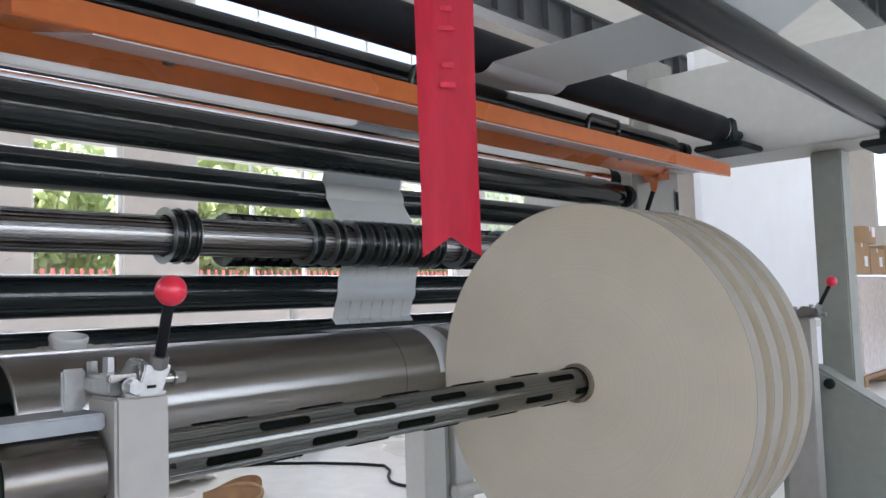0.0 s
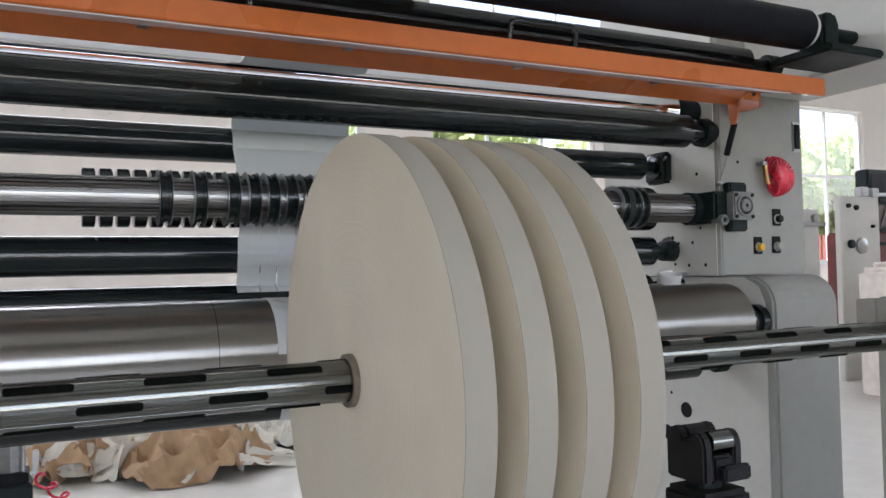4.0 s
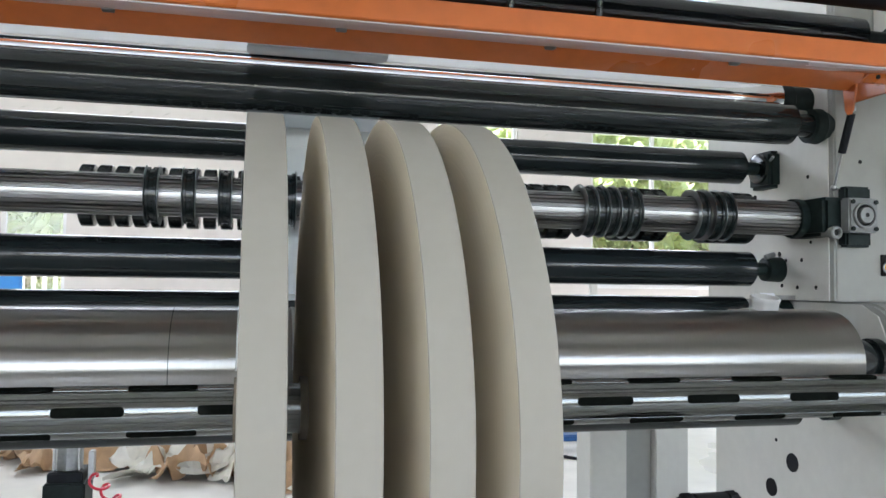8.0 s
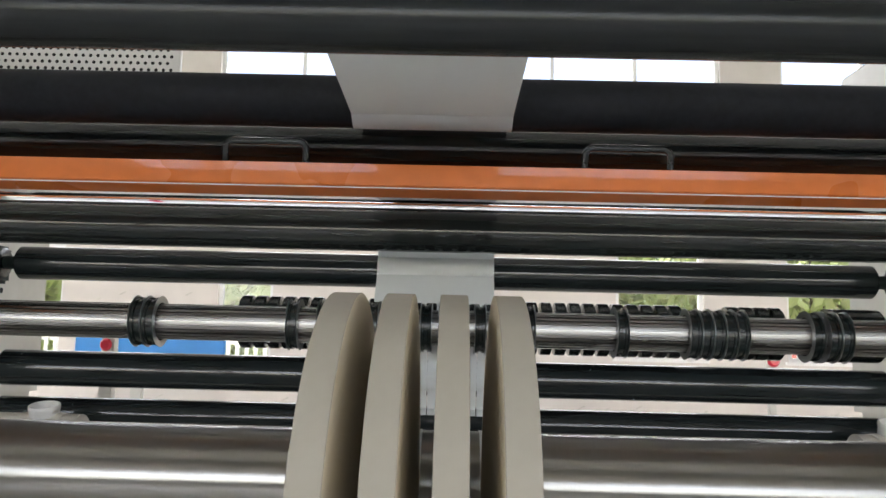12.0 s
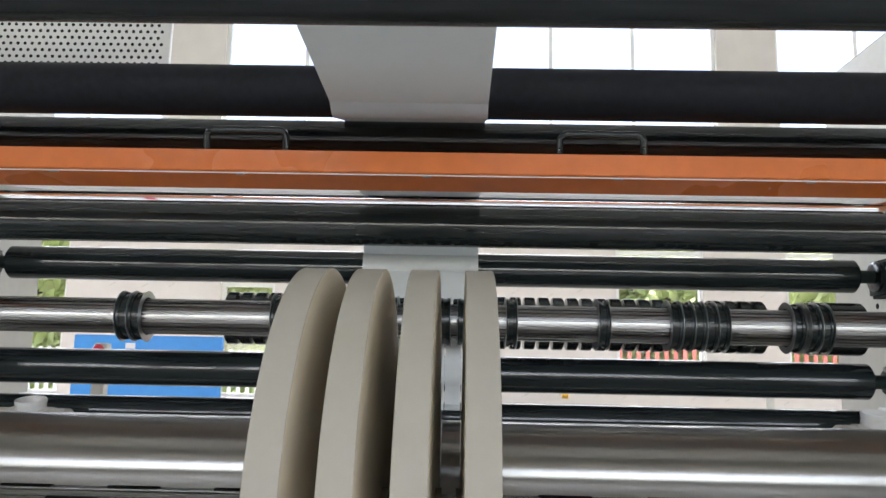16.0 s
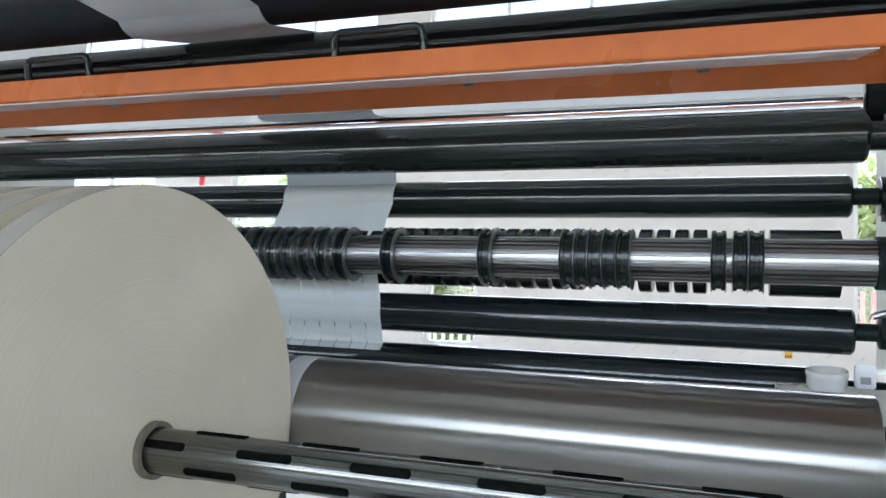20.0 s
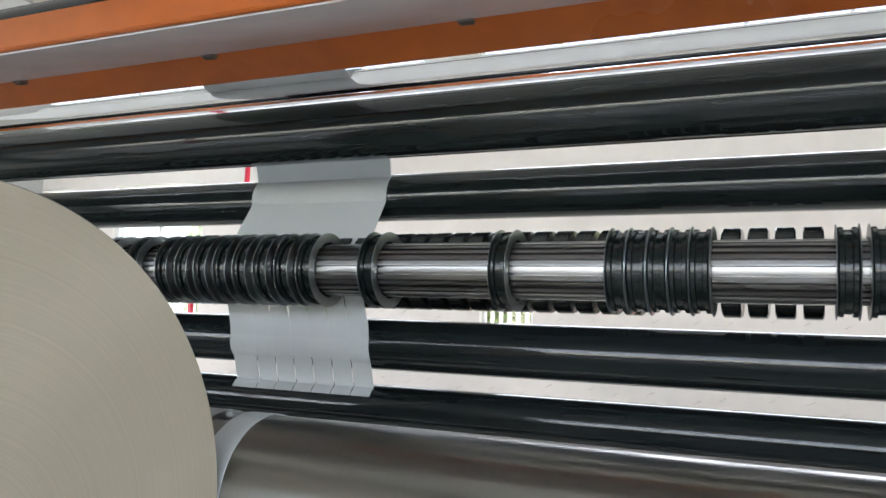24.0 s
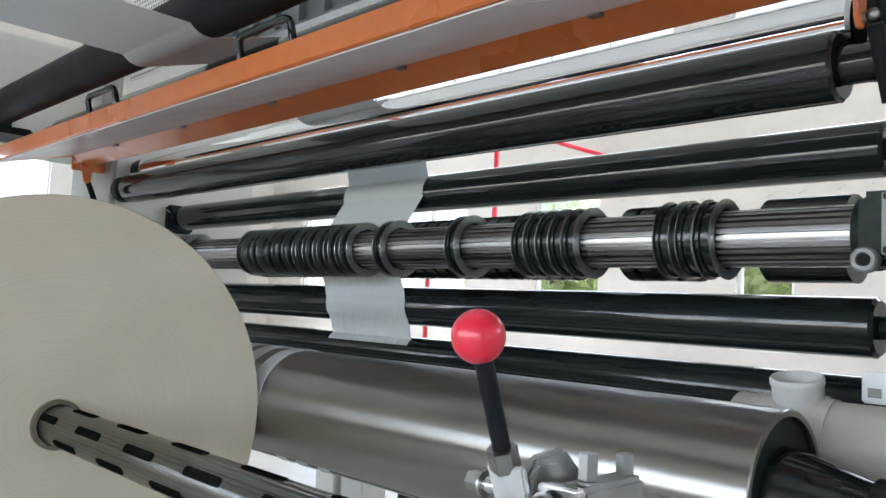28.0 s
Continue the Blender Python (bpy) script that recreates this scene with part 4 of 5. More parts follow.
# ---- clamp posts at both ends of the winding shaft ----
for side in (1, -1):
    f = (lambda x: x) if side > 0 else mx
    if side < 0:
        f = lambda x: mx(x) + 0.021
    po = thing("clamp_post", (f(1.412), WY, 0), "grey painted post with a lever clamp holding the winding shaft", "clamp post", "clamp posts of the winding shaft")
    a, b = sorted((f(1.372), f(1.446)))
    if side > 0:
        part("head_block", box(a, b, 1.3005, 1.36, 1.12, 1.198, 0.004), POSTGREY, po)
    part("post", box(a, b, 1.19, 1.30 if side > 0 else 1.272, 0.0, 1.201, 0.004), POSTGREY, po)
    part("clamp_plate", box(a + 0.010, b - 0.006, 1.185, 1.295, 1.2015, 1.2045, 0.001), ZINC, po)
    vp = [(1.383, 1.240), (1.419, 1.242), (1.431, 1.203), (1.398, 1.203)]
    ck = part("cheek", prism([(f(x), z) for x, z in vp], "y", 1.162, 1.168, 0.0015), ZINC, po)
    part("slot", prism([(f(1.406), 1.212), (f(1.418), 1.212), (f(1.418), 1.216), (f(1.406), 1.216)], "y", 1.1608, 1.1618), HOLE, ck)
    part("side_cheek", prism([(1.1685, 1.206), (1.225, 1.206), (1.225, 1.226), (1.20, 1.242), (1.178, 1.242), (1.1685, 1.234)], "x", *sorted((f(1.4195), f(1.4245))), bevel=0.001), ZINC, po)
    part("hook", prism([(1.17, 1.218), (1.235, 1.215), (1.25, 1.228), (1.225, 1.250), (1.19, 1.246)], "x", *sorted((f(1.402), f(1.413))), bevel=0.003), ZINC, po, "pale cast clamp hook")
    part("link_bar", box(*sorted((f(1.425), f(1.462))), 1.172, 1.184, 1.222, 1.232, 0.002), STEEL, po)
    part("pin", rod((f(1.376), 1.170, 1.222), (f(1.398), 1.170, 1.222), 0.007, 14), STEEL, po)
    for x, y, z, ax, r, h in ((1.362, 1.170, 1.222, "x", 0.0085, 0.013), (1.438, 1.150, 1.216, "y", 0.0098, 0.014), (1.448, 1.205, 1.2335, "z", 0.0078, 0.020), (1.444, 1.262, 1.2305, "z", 0.0078, 0.016)):
        h = h if ax != "x" or side > 0 else -h
        bo = part("bolt", lathe([(0, r), (h, r)], (f(x), y, z), ax, 6), ZINC, po)
        part("washer", lathe([(h + (0.0005 if h > 0 else -0.0005), r * 1.2), (h + (0.003 if h > 0 else -0.003), r * 1.2)] if ax != "z" else [(-0.003, r * 1.2), (-0.0005, r * 1.2)], (f(x), y, z), ax, 20), ZINC, bo)
    part("spring_block", box(*sorted((f(1.428), f(1.456))), 1.19, 1.275, 1.2048, 1.2295, 0.004), ZINC, po)
    if side < 0:
        part("tab", box(*sorted((f(1.452), f(1.484))), 1.262, 1.269, 1.1825, 1.238, 0.006), ZINC, po)
    bx, by, bz = f(1.412 if side > 0 else 1.408), 1.117, 1.338 if side > 0 else 1.336
    base = Vector((f(1.400), 1.165, 1.243))
    lv = part("lever", rod(base, Vector((bx, by, bz)), 0.0072, 16), MATTE_BLACK, po)
    part("lever_nut", rod(base - (Vector((bx, by, bz)) - base) * 0.05, base + (Vector((bx, by, bz)) - base) * 0.12, 0.012, 6), ZINC, lv)
    part("ball_knob", ball((bx, by, bz), 0.0198, seg=32), RED, lv, "glossy red ball knob")
    # side shelf beside the post
    a, b = sorted((f(1.447), f(1.585)))
    part("top_plate", box(a, b, 1.215, 1.30, 1.166 if side > 0 else 1.160, 1.190 if side > 0 else 1.182, 0.003), DULL if side < 0 else GREY, po)

# the tall green-grey stand beside the right-hand post
std = thing("reel_stand", (1.60, 1.05, 0), "green-grey painted body of the reel stand", "machine stand")
part("body", prism([(0.60, 0.0), (1.36, 0.0), (1.36, 1.03), (1.21, 1.017), (0.98, 0.874), (0.70, 0.70), (0.60, 0.62)], "x", 1.475, 1.598, 0.010), GREENGREY, std)
part("cap", lathe([(1.474, 0.02), (1.466, 0.02), (1.462, 0.014)], (0, 1.165, 0.955), "x", 20), DARK, std)
std = thing("reel_stand", (mx(1.60), 1.05, 0), "green-grey painted body of the reel stand", "machine stand")
part("body", prism([(1.32, 0.0), (1.70, 0.0), (1.70, 0.90), (1.32, 0.90)], "x", mx(1.598), mx(1.475), 0.012), GREENGREY, std)

# black cast clamp head low beside the rolls
blk = thing("roll_lift_head", (0.615, 1.16, 0), "black cast iron lifting head on a column", "lifting head")
part("column", box(0.575, 0.690, 1.11, 1.22, 0.0, 0.74, 0.006), CAST, blk)
part("lower_block", box(0.568, 0.697, 1.10, 1.225, 0.742, 0.845, 0.012), CAST, blk)
part("neck", lathe([(0.8455, 0.032), (0.8595, 0.032)], (0.630, 1.165, 0), "z", 24), DARK, blk)
part("upper_block", prism([(1.112, 0.86), (1.112, 0.936), (1.12, 0.956), (1.136, 0.964), (1.150, 0.956), (1.156, 0.942), (1.176, 0.942), (1.182, 0.959), (1.196, 0.968), (1.214, 0.960), (1.222, 0.939), (1.222, 0.86)], "x", 0.580, 0.604, 0.005), CAST, blk)
part("upper_block", prism([(1.112, 0.86), (1.112, 0.936), (1.12, 0.956), (1.136, 0.964), (1.150, 0.956), (1.156, 0.942), (1.176, 0.942), (1.182, 0.959), (1.196, 0.968), (1.214, 0.960), (1.222, 0.939), (1.222, 0.86)], "x", 0.659, 0.683, 0.005), CAST, blk)
part("saddle", box(0.6045, 0.6585, 1.112, 1.222, 0.86, 0.915, 0.006), CAST, blk)
part("front_lug", box(0.615, 0.687, 1.092, 1.1115, 0.866, 0.897, 0.005), CAST, blk)
part("roller_pin", lathe([(0.6045, 0.022)] + [(0.6055 + 0.0026 * k, 0.0225 if k % 2 else 0.0215) for k in range(21)] + [(0.6585, 0.022)], (0, 1.132, 0.940), "x", 32), SHAFT, blk)
part("roller_pin", lathe([(0.6045, 0.022), (0.6585, 0.022)], (0, 1.197, 0.943), "x", 32), CAST, blk)

# ---- the paper web ----
WX0, WX1 = -0.1145, 0.2310
web = thing("paper_web", (MID, 1.9, 1.7), "white paper web running over the rollers to the slitting knives", "paper web")
t_ = 0.0008


def tangent_run(*pieces):
    out = []
    for p in pieces:
        out += p
    return out


upper = tangent_run([(0.16, 2.30)], arc(TT[0], TT[1], TT[2] + t_, 128, 93, 6), arc(TB[0], TB[1], TB[2] + t_, 222, 292, 10), arc(MB[0], MB[1], MB[2] + t_, 112, 75, 6), arc(C1[0], C1[1], C1[2] + t_, 150, 30, 10))
part("upper_span", sheet(upper, WX0, WX1), WEB, web)
mid_run = tangent_run(arc(C1[0], C1[1], C1[2] + t_ * 2.5, 24, -25, 6), [(2.165, 1.745)], arc(R2[0], R2[1], R2[2] + t_, 128, 196, 10), [(2.071, 1.52)])
part("middle_span", sheet(mid_run, WX0, WX1, -0.0012), WEB, web)
lane = PITCH / 2
for k in range(7):
    xa, xb = (ROLL_X + (k - 0.0) * lane + 0.0001 if k else WX0), (ROLL_X + (k + 1) * lane - 0.0001 if k < 6 else WX1)
    low = tangent_run([(2.071, 1.519), (2.071, 1.48), (2.088, 1.438), (2.098, 1.414), (2.106, 1.394)], arc(R3[0], R3[1], R3[2] + t_, 168, 225, 10), arc(R4[0], R4[1], R4[2] + t_, 120, 150, 4))
    # the slits stand open just past the knives and again on the way down to the next roller
    slit = [0.0003, 0.0012, 0.0013, 0.0010, 0.0] + [0.0] * 8 + [0.0003, 0.0010, 0.0012] + [0.0010] * 5
    part("slit_strip", sheet(low, xa, xb, -0.0012, insets=slit), WEB, web)
    if k % 2 == 0:
        ll = arc(DY, DZ, DR + t_, 60, 178, 20)
        part("drum_strip", sheet(ll, xa - 0.002, xb + 0.002, -0.0012), WEB, web)
    else:
        ll = tangent_run(arc(R4[0], R4[1], R4[2] + t_, 60, -30, 6), arc(R5[0], R5[1], R5[2] + t_, 20, -200, 18))
        part("lower_strip", sheet(ll, xa, xb, 0.0012), WEB, web)
roller("top_roller", 0.16, 2.34, 0.045, mx(1.385), 1.385, RUBBER, "black roller high above the walkway", 0.02, reach=(mx(1.599), 1.599), bearing=0.035)

# ---- pale plastic trim ducts behind the drum ends, each with an open upright branch ----
DUCT = mat("pale_plastic_duct", (0.50, 0.475, 0.42), 0.45, grain=0.04, scale=20, big=0.06)
for x, rise in ((-0.986, 1.189), (1.296, 1.199)):
    cup = thing("trim_duct", (x, 2.005, 1.20), "pale plastic trim duct with an open upright branch behind the drum", "duct", "ducts by the drum")
    bm = lathe([(-0.03, 0.035), (-0.03, 0.038), (0.060, 0.0385), (0.064, 0.0405), (0.072, 0.0405), (0.075, 0.039), (0.075, 0.0365), (-0.02, 0.035)], (0, 0, 0), "z", 48, cap=False)
    bmesh.ops.transform(bm, matrix=Matrix.Translation((x, 2.005, rise)) @ Matrix.Rotation(radians(13), 4, "X"), verts=bm.verts)
    part("branch", bm, WHITE_PLASTIC, cup, "open white pipe branch")
    xa, xb = (x - 0.10, 1.4945) if x > 0 else (IN_L + 0.0055, x + 0.10)
    part("pipe", lathe([(xa, 0.050), (xa + 0.004, 0.066), (xb, 0.066)] if x > 0 else [(xa, 0.066), (xb - 0.004, 0.066), (xb, 0.050)], (0, 2.005, 1.172), "x", 48), DUCT, cup)
    part("socket", lathe([(x - 0.055, 0.0665), (x - 0.055, 0.069), (x + 0.055, 0.069), (x + 0.055, 0.0665)], (0, 2.005, 1.172), "x", 48, cap=False), DUCT, cup)
wb = thing("sensor_box", (1.40, 2.1, 1.2), "small white sensor box on a bracket beside the frame", "sensor")
part("box", box(1.360, 1.400, 2.085, 2.11, 1.233, 1.283, 0.003), PANEL, wb)
part("window", box(1.370, 1.390, 2.083, 2.0848, 1.243, 1.258), MIDGREY, wb)
part("bracket", box(1.4005, UP_R + 0.02, 2.09, 2.10, 1.264, 1.276), ZINC, wb)

# ---- perforated guard sheet up on the left ----
pf = thing("perforated_guard", (-1.0, 1.99, 2.12), "perforated grey sheet-metal guard with rows of round holes", "guard sheet")
part("sheet", box(mx(1.598), -0.686, 1.974, 1.978, 2.19, 2.60), PERF, pf)
hb = bmesh.new()
for i in range(30):
    for j in range(20):
        x = -0.700 - i * 0.021 - (0.0105 if j % 2 else 0)
        z = 2.20 + j * 0.0195
        if x > mx(1.59):
            lathe([(0, 0.0052), (-0.0006, 0.0052)], (x, 1.974, z), "y", 8, hb)
po = part("hole_pattern", hb, HOLE, pf)
tagged(po, kind="stuff")
part("edge_strip", box(-0.6855, -0.672, 1.968, 1.984, 2.19, 2.60, 0.002), PERF, pf)
part("stay", box(mx(1.598), mx(1.55), 1.98, 2.02, 2.19, 2.42), GREY, pf)

# ---- the red ribbon hung from the overhead roller ----
RBX, RBY, RBZ = -1.260, 0.60, 1.95
hr = thing("hanging_rod", (MID, RBY, 1.96), "thin steel rod between the overhead arms", "rod")
part("rod", rod((mx(1.599), RBY, 1.962), (1.599, RBY, 1.962), 0.008), STEEL, hr)
rb = thing("red_ribbon", (RBX, RBY, RBZ), "red satin ribbon with a swallowtail end hanging from a rod", "ribbon")
rbm = bmesh.new()
W = 0.0275
N = 48
cols = []
for i in range(N + 1):
    u = i / N
    z = RBZ + 0.003 - u * 0.599
    cols.append([(RBX + W * (1 - 0.14 * u) * (j / 4 - 1), RBY + 0.005 * math.sin(6 * u + j * 0.4) + 0.0012 * math.sin(j * 1.7 + 9 * u), z) for j in range(9)])
for i in range(9):
    x, y, z = cols[N][i]
    cols[N][i] = (x, y, z - 0.016 * abs(i - 4) / 4 + 0.008)
grid = [[rbm.verts.new(p) for p in row] for row in cols]
for a, b in zip(grid, grid[1:]):
    for j in range(8):
        rbm.faces.new((a[j], a[j + 1], b[j + 1], b[j]))
bmesh.ops.solidify(rbm, geom=rbm.faces[:], thickness=0.0006)
part("band", rbm, RIBBON, rb)
for k in range(9):
    z = 1.86 - k * 0.046
    mk_ = box(RBX - 0.006, RBX + 0.006, RBY - 0.0056, RBY - 0.0050, z - 0.012, z - 0.008)
    box(RBX - 0.004, RBX + 0.005, RBY - 0.0056, RBY - 0.0050, z + 0.004, z + 0.008, bm=mk_)
    part("worn_mark", mk_, RIBBON_INK, rb, "faint worn print")

# ---- things behind and under the machine ----
for f in ((lambda x: x), mx):
    lg = thing("rear_stand", (f(1.62), 3.4, 0), "pale grey steel stand behind the machine", "machine stand", "rear stands of the machine")
    part("leg", box(*sorted((f(1.27), f(1.43))), 3.1, 3.25, 0, 1.02, 0.005), GREY, lg)
    part("leg", box(*sorted((f(1.613), f(1.77))), 3.2, 3.35, 0, 1.02, 0.005), GREY, lg)
    part("back_plate", box(*sorted((f(1.431), f(1.612))), 3.235, 3.249, 0.10, 1.02, 0.003), MIDGREY, lg)
    part("rail", box(*sorted((f(1.27), f(1.80))), 3.0, 3.35, 1.021, 1.06, 0.005), GREY, lg)
for x, y, z in ((-1.28, 3.04, 1.42), (2.49, 5.8, 1.405)):
    sb = thing("stop_button_post", (x, y + 0.03, 1.06 if x < 0 else 0), "grey post with a round red stop button", "button post", "stop button posts")
    part("post", box(x - 0.025, x + 0.025, y, y + 0.05, 1.0605 if x < 0 else 0, z + 0.03, 0.004), GREY, sb)
    part("stop_button", lathe([(-0.0005, 0.018), (-0.016, 0.025), (-0.028, 0.017)] if x < 0 else [(-0.0005, 0.034), (-0.03, 0.048), (-0.05, 0.032)], (x, y, z), "y", 24), RED, sb)
tb_ = thing("floor_tube", (1.70, 3.05, 0.28), "pale painted tube with a bolted joint between the rear stands", "tube")
part("tube", rod((1.45, 3.06, 0.30), (1.86, 3.06, 0.28), 0.035, 20), GREY, tb_)
part("joint", lathe([(0, 0.045), (0.05, 0.045), (0.056, 0.04)], (1.84, 3.0, 0.42), "y", 24), GREY, tb_)
part("joint", lathe([(0, 0.035), (0.05, 0.035), (0.055, 0.03)], (1.90, 3.0, 0.38), "y", 24), GREY, tb_)
part("joint_arm", prism([(1.80, 0.29), (1.90, 0.29), (1.885, 0.42), (1.815, 0.42)], "y", 3.057, 3.08, 0.004), GREY, tb_)
part("joint_bolt", hexbolt((1.84, 3.0, 0.42), "y", 0.014, -0.012), ZINC, tb_)
part("stay", rod((1.86, 3.06, 0.0), (1.86, 3.06, 0.30), 0.02, 12), GREY, tb_)
cyl = thing("pneumatic_cylinder", (-0.70, 3.1, 0), "dark block with an aluminium pneumatic cylinder on top", "pneumatic cylinder")
part("block", box(-0.77, -0.635, 3.02, 3.17, 0, 0.60, 0.006), DARK, cyl)
part("cap", box(-0.76, -0.645, 3.03, 3.16, 0.6005, 0.635, 0.004), MATTE_BLACK, cyl)
part("barrel", lathe([(0.6355, 0.046), (0.93, 0.046)], (-0.702, 3.095, 0), "z", 8), ZINC, cyl)
for dx in (-0.04, 0.04):
    part("tie_rod", rod((-0.702 + dx, 3.05, 0.6355), (-0.702 + dx, 3.05, 0.93), 0.005), STEEL, cyl)
part("valve", box(-0.634, -0.615, 3.06, 3.10, 0.60, 0.70, 0.003), ZINC, cyl)
hs = thing("coiled_air_hose", (-0.55, 3.05, 0.4), "stretched spiral red air hose hanging down", "air hose")
pts = []
for i in range(200):
    u = i / 199
    cx, cz = -0.62 + 0.42 * u, 0.62 - 0.40 * u - 0.10 * u * u
    ph = u * 2 * math.pi * 11
    pts.append((cx + 0.022 * math.cos(ph), 3.03 + 0.022 * math.sin(ph), cz + 0.012 * math.sin(ph)))
part("hose", tube(pts, 0.005, 8), RED, hs)

# crossbar under the machine
cb = thing("cross_beam", (MID, 2.7, 0.10), "pale grey tubular cross beam low behind the drum", "machine beam")
part("tube", box(mx(1.79), 1.79, 2.62, 2.72, 0.16, 0.26, 0.006), GREY, cb)
part("foot", box(1.60, 1.79, 2.60, 2.74, 0.0, 0.1595, 0.004), GREY, cb)
part("foot", box(mx(1.79), mx(1.60), 2.60, 2.74, 0.0, 0.1595, 0.004), GREY, cb)


def crumple(at, size, seed, material, name, label, category, group=""):
    """A crumpled sheet lying in folds on the floor."""
    rng = random.Random(seed)
    own = bmesh.new()
    n = 26
    vs = []
    off = rng.uniform(0, 50)
    for i in range(n):
        row = []
        for j in range(n):
            u, v = i / (n - 1) - 0.5, j / (n - 1) - 0.5
            q = Vector((u * 2.6 + off, v * 2.6, off))
            wob = noise.noise_vector(q * 0.9) * 0.22
            p = Vector((u * size[0] * 1.2 + wob.x, v * size[1] * 1.2 + wob.y, 0))
            ridge = 1 - abs(noise.noise(q)) * 2.2
            fold = 1 - abs(noise.noise(q * 2.9 + Vector((7, 3, 1)))) * 2.4
            edge = max(0.0, 1 - 3.0 * (u * u + v * v))
            p.z = 0.006 + size[2] * max(0.0, 0.75 * ridge + 0.35 * fold) * (0.25 + 0.75 * edge) + 0.02 * abs(noise.noise(q * 6))
            row.append(own.verts.new(p + Vector(at)))
        vs.append(row)
    for a, b in zip(vs, vs[1:]):
        for j in range(n - 1):
            own.faces.new((a[j], a[j + 1], b[j + 1], b[j]))
    own.normal_update()
    under = {v: own.verts.new(v.co - Vector((0, 0, 0.0018))) for row in vs for v in row}
    for f in own.faces[:]:
        own.faces.new([under[v] for v in reversed(f.verts)])
    me_at = Vector(at)
    return solo(name, own, material, label, category, group, at=me_at, smooth=16)


rng = random.Random(5)
for i in range(44):
    u = rng.random()
    x = -2.6 + 3.9 * u + rng.uniform(-0.2, 0.2)
    y = 6.5 - 0.55 * (x + 1.2) + rng.uniform(-0.35, 0.45)
    kr = rng.random() < (0.85 if x < -0.9 else 0.4)
    if abs(x - 1.33) < 0.8 and y < 5.9:
        y += 0.9
    s = rng.uniform(0.38, 0.75)
    crumple((x, y, 0), (s, s * rng.uniform(0.6, 1.0), rng.uniform(0.22, 0.42)), i, KRAFT if kr else WASTE, "waste_paper",
            "crumpled brown kraft paper on the floor" if kr else "crumpled white waste paper on the floor", "waste paper", "waste paper behind the machine")
lp = thing("paper_loop", (1.36, 5.0, 0), "loop of brown kraft paper band lying on the floor", "paper loop")
ring = bmesh.new()
lo, hi = [], []
for i in range(48):
    a = 2 * math.pi * i / 48
    rx, ry = 0.21 * (1 + 0.12 * math.sin(3 * a)), 0.14 * (1 + 0.15 * math.cos(2 * a))
    p = (1.36 + rx * math.cos(a), 5.0 + ry * math.sin(a))
    lo.append(ring.verts.new((*p, 0.003)))
    hi.append(ring.verts.new((p[0] * 1.0, p[1], 0.105 + 0.025 * math.sin(a * 2))))
for i in range(48):
    j = (i + 1) % 48
    ring.faces.new((lo[i], lo[j], hi[j], hi[i]))
bmesh.ops.solidify(ring, geom=ring.faces[:], thickness=0.002)
part("band", ring, KRAFT, lp)
pts = tube([(1.2 + 0.3 * math.sin(u * 2.1), 4.98 + 0.1 * math.cos(u * 3.3), 0.05 + 0.05 * math.sin(u * 4)) for u in [i / 12 for i in range(20)]], 0.018, 6)
part("inner_twist", pts, KRAFT, lp)

# blue cabinet and other machines of the hall
bc = thing("blue_panel_trolley", (-2.04, 5.5, 0), "flat blue panel standing on a grey wheeled trolley", "trolley")
part("panel", box(-2.575, -1.51, 5.5, 5.56, 1.12, 1.585, 0.006), BLUE, bc)
part("label_plate", box(-2.20, -2.13, 5.4975, 5.4998, 1.49, 1.53), PANEL, bc)
part("post", box(-2.16, -2.08, 5.505, 5.555, 0.12, 1.1195, 0.004), GREY, bc)
part("deck", box(-2.40, -1.95, 5.40, 5.68, 0.09, 0.1195, 0.006), GREY, bc)
for x in (-2.36, -1.99):
    for y in (5.44, 5.64):
        part("wheel", lathe([(y - 0.014, 0.040), (y - 0.011, 0.0445), (y + 0.011, 0.0445), (y + 0.014, 0.040)], (x, 0, 0.045), "y", 24), DARK, bc)
ws_ = thing("warning_sign", (1.82, 11.99, 1.07), "small yellow and black warning plate on the wall", "sign")
part("plate", box(1.76, 1.86, 11.985, 11.9945, 1.03, 1.13), YELLOW, ws_)
for k in range(3):
    part("bar", prism([(1.765 + k * 0.03, 1.035), (1.78 + k * 0.03, 1.035), (1.79 + k * 0.03, 1.075), (1.775 + k * 0.03, 1.075)], "y", 11.981, 11.9848), HOLE, ws_)
rp = thing("red_pipe", (-5.8, 9.2, 2.6), "thin red pipe bracketed out from the wall", "pipe")
part("pipe", tube([(-5.8, 9.2, 2.62), (-5.8, 9.2, 3.9), (-5.8, 9.22, 3.97), (-5.8, 9.28, 4.0), (-5.8, HY1 - 0.001, 4.0)], 0.036, 16), RED, rp)
part("cap", lathe([(2.56, 0.03), (2.57, 0.046), (2.6195, 0.046)], (-5.8, 9.2, 0), "z", 20), RED, rp)
rq = thing("red_post", (-3.54, 5.78, 0), "slim red barrier post standing behind the machine", "post")
part("post", rod((-3.54, 5.78, 0.012), (-3.54, 5.78, 1.86), 0.022, 16), RED, rq)
part("foot", lathe([(0, 0.12), (0.0115, 0.12)], (-3.54, 5.78, 0), "z", 24), RED, rq)
fc = thing("floor_cable", (2.5, 5.2, 0), "thin black cable lying on the floor", "cable")
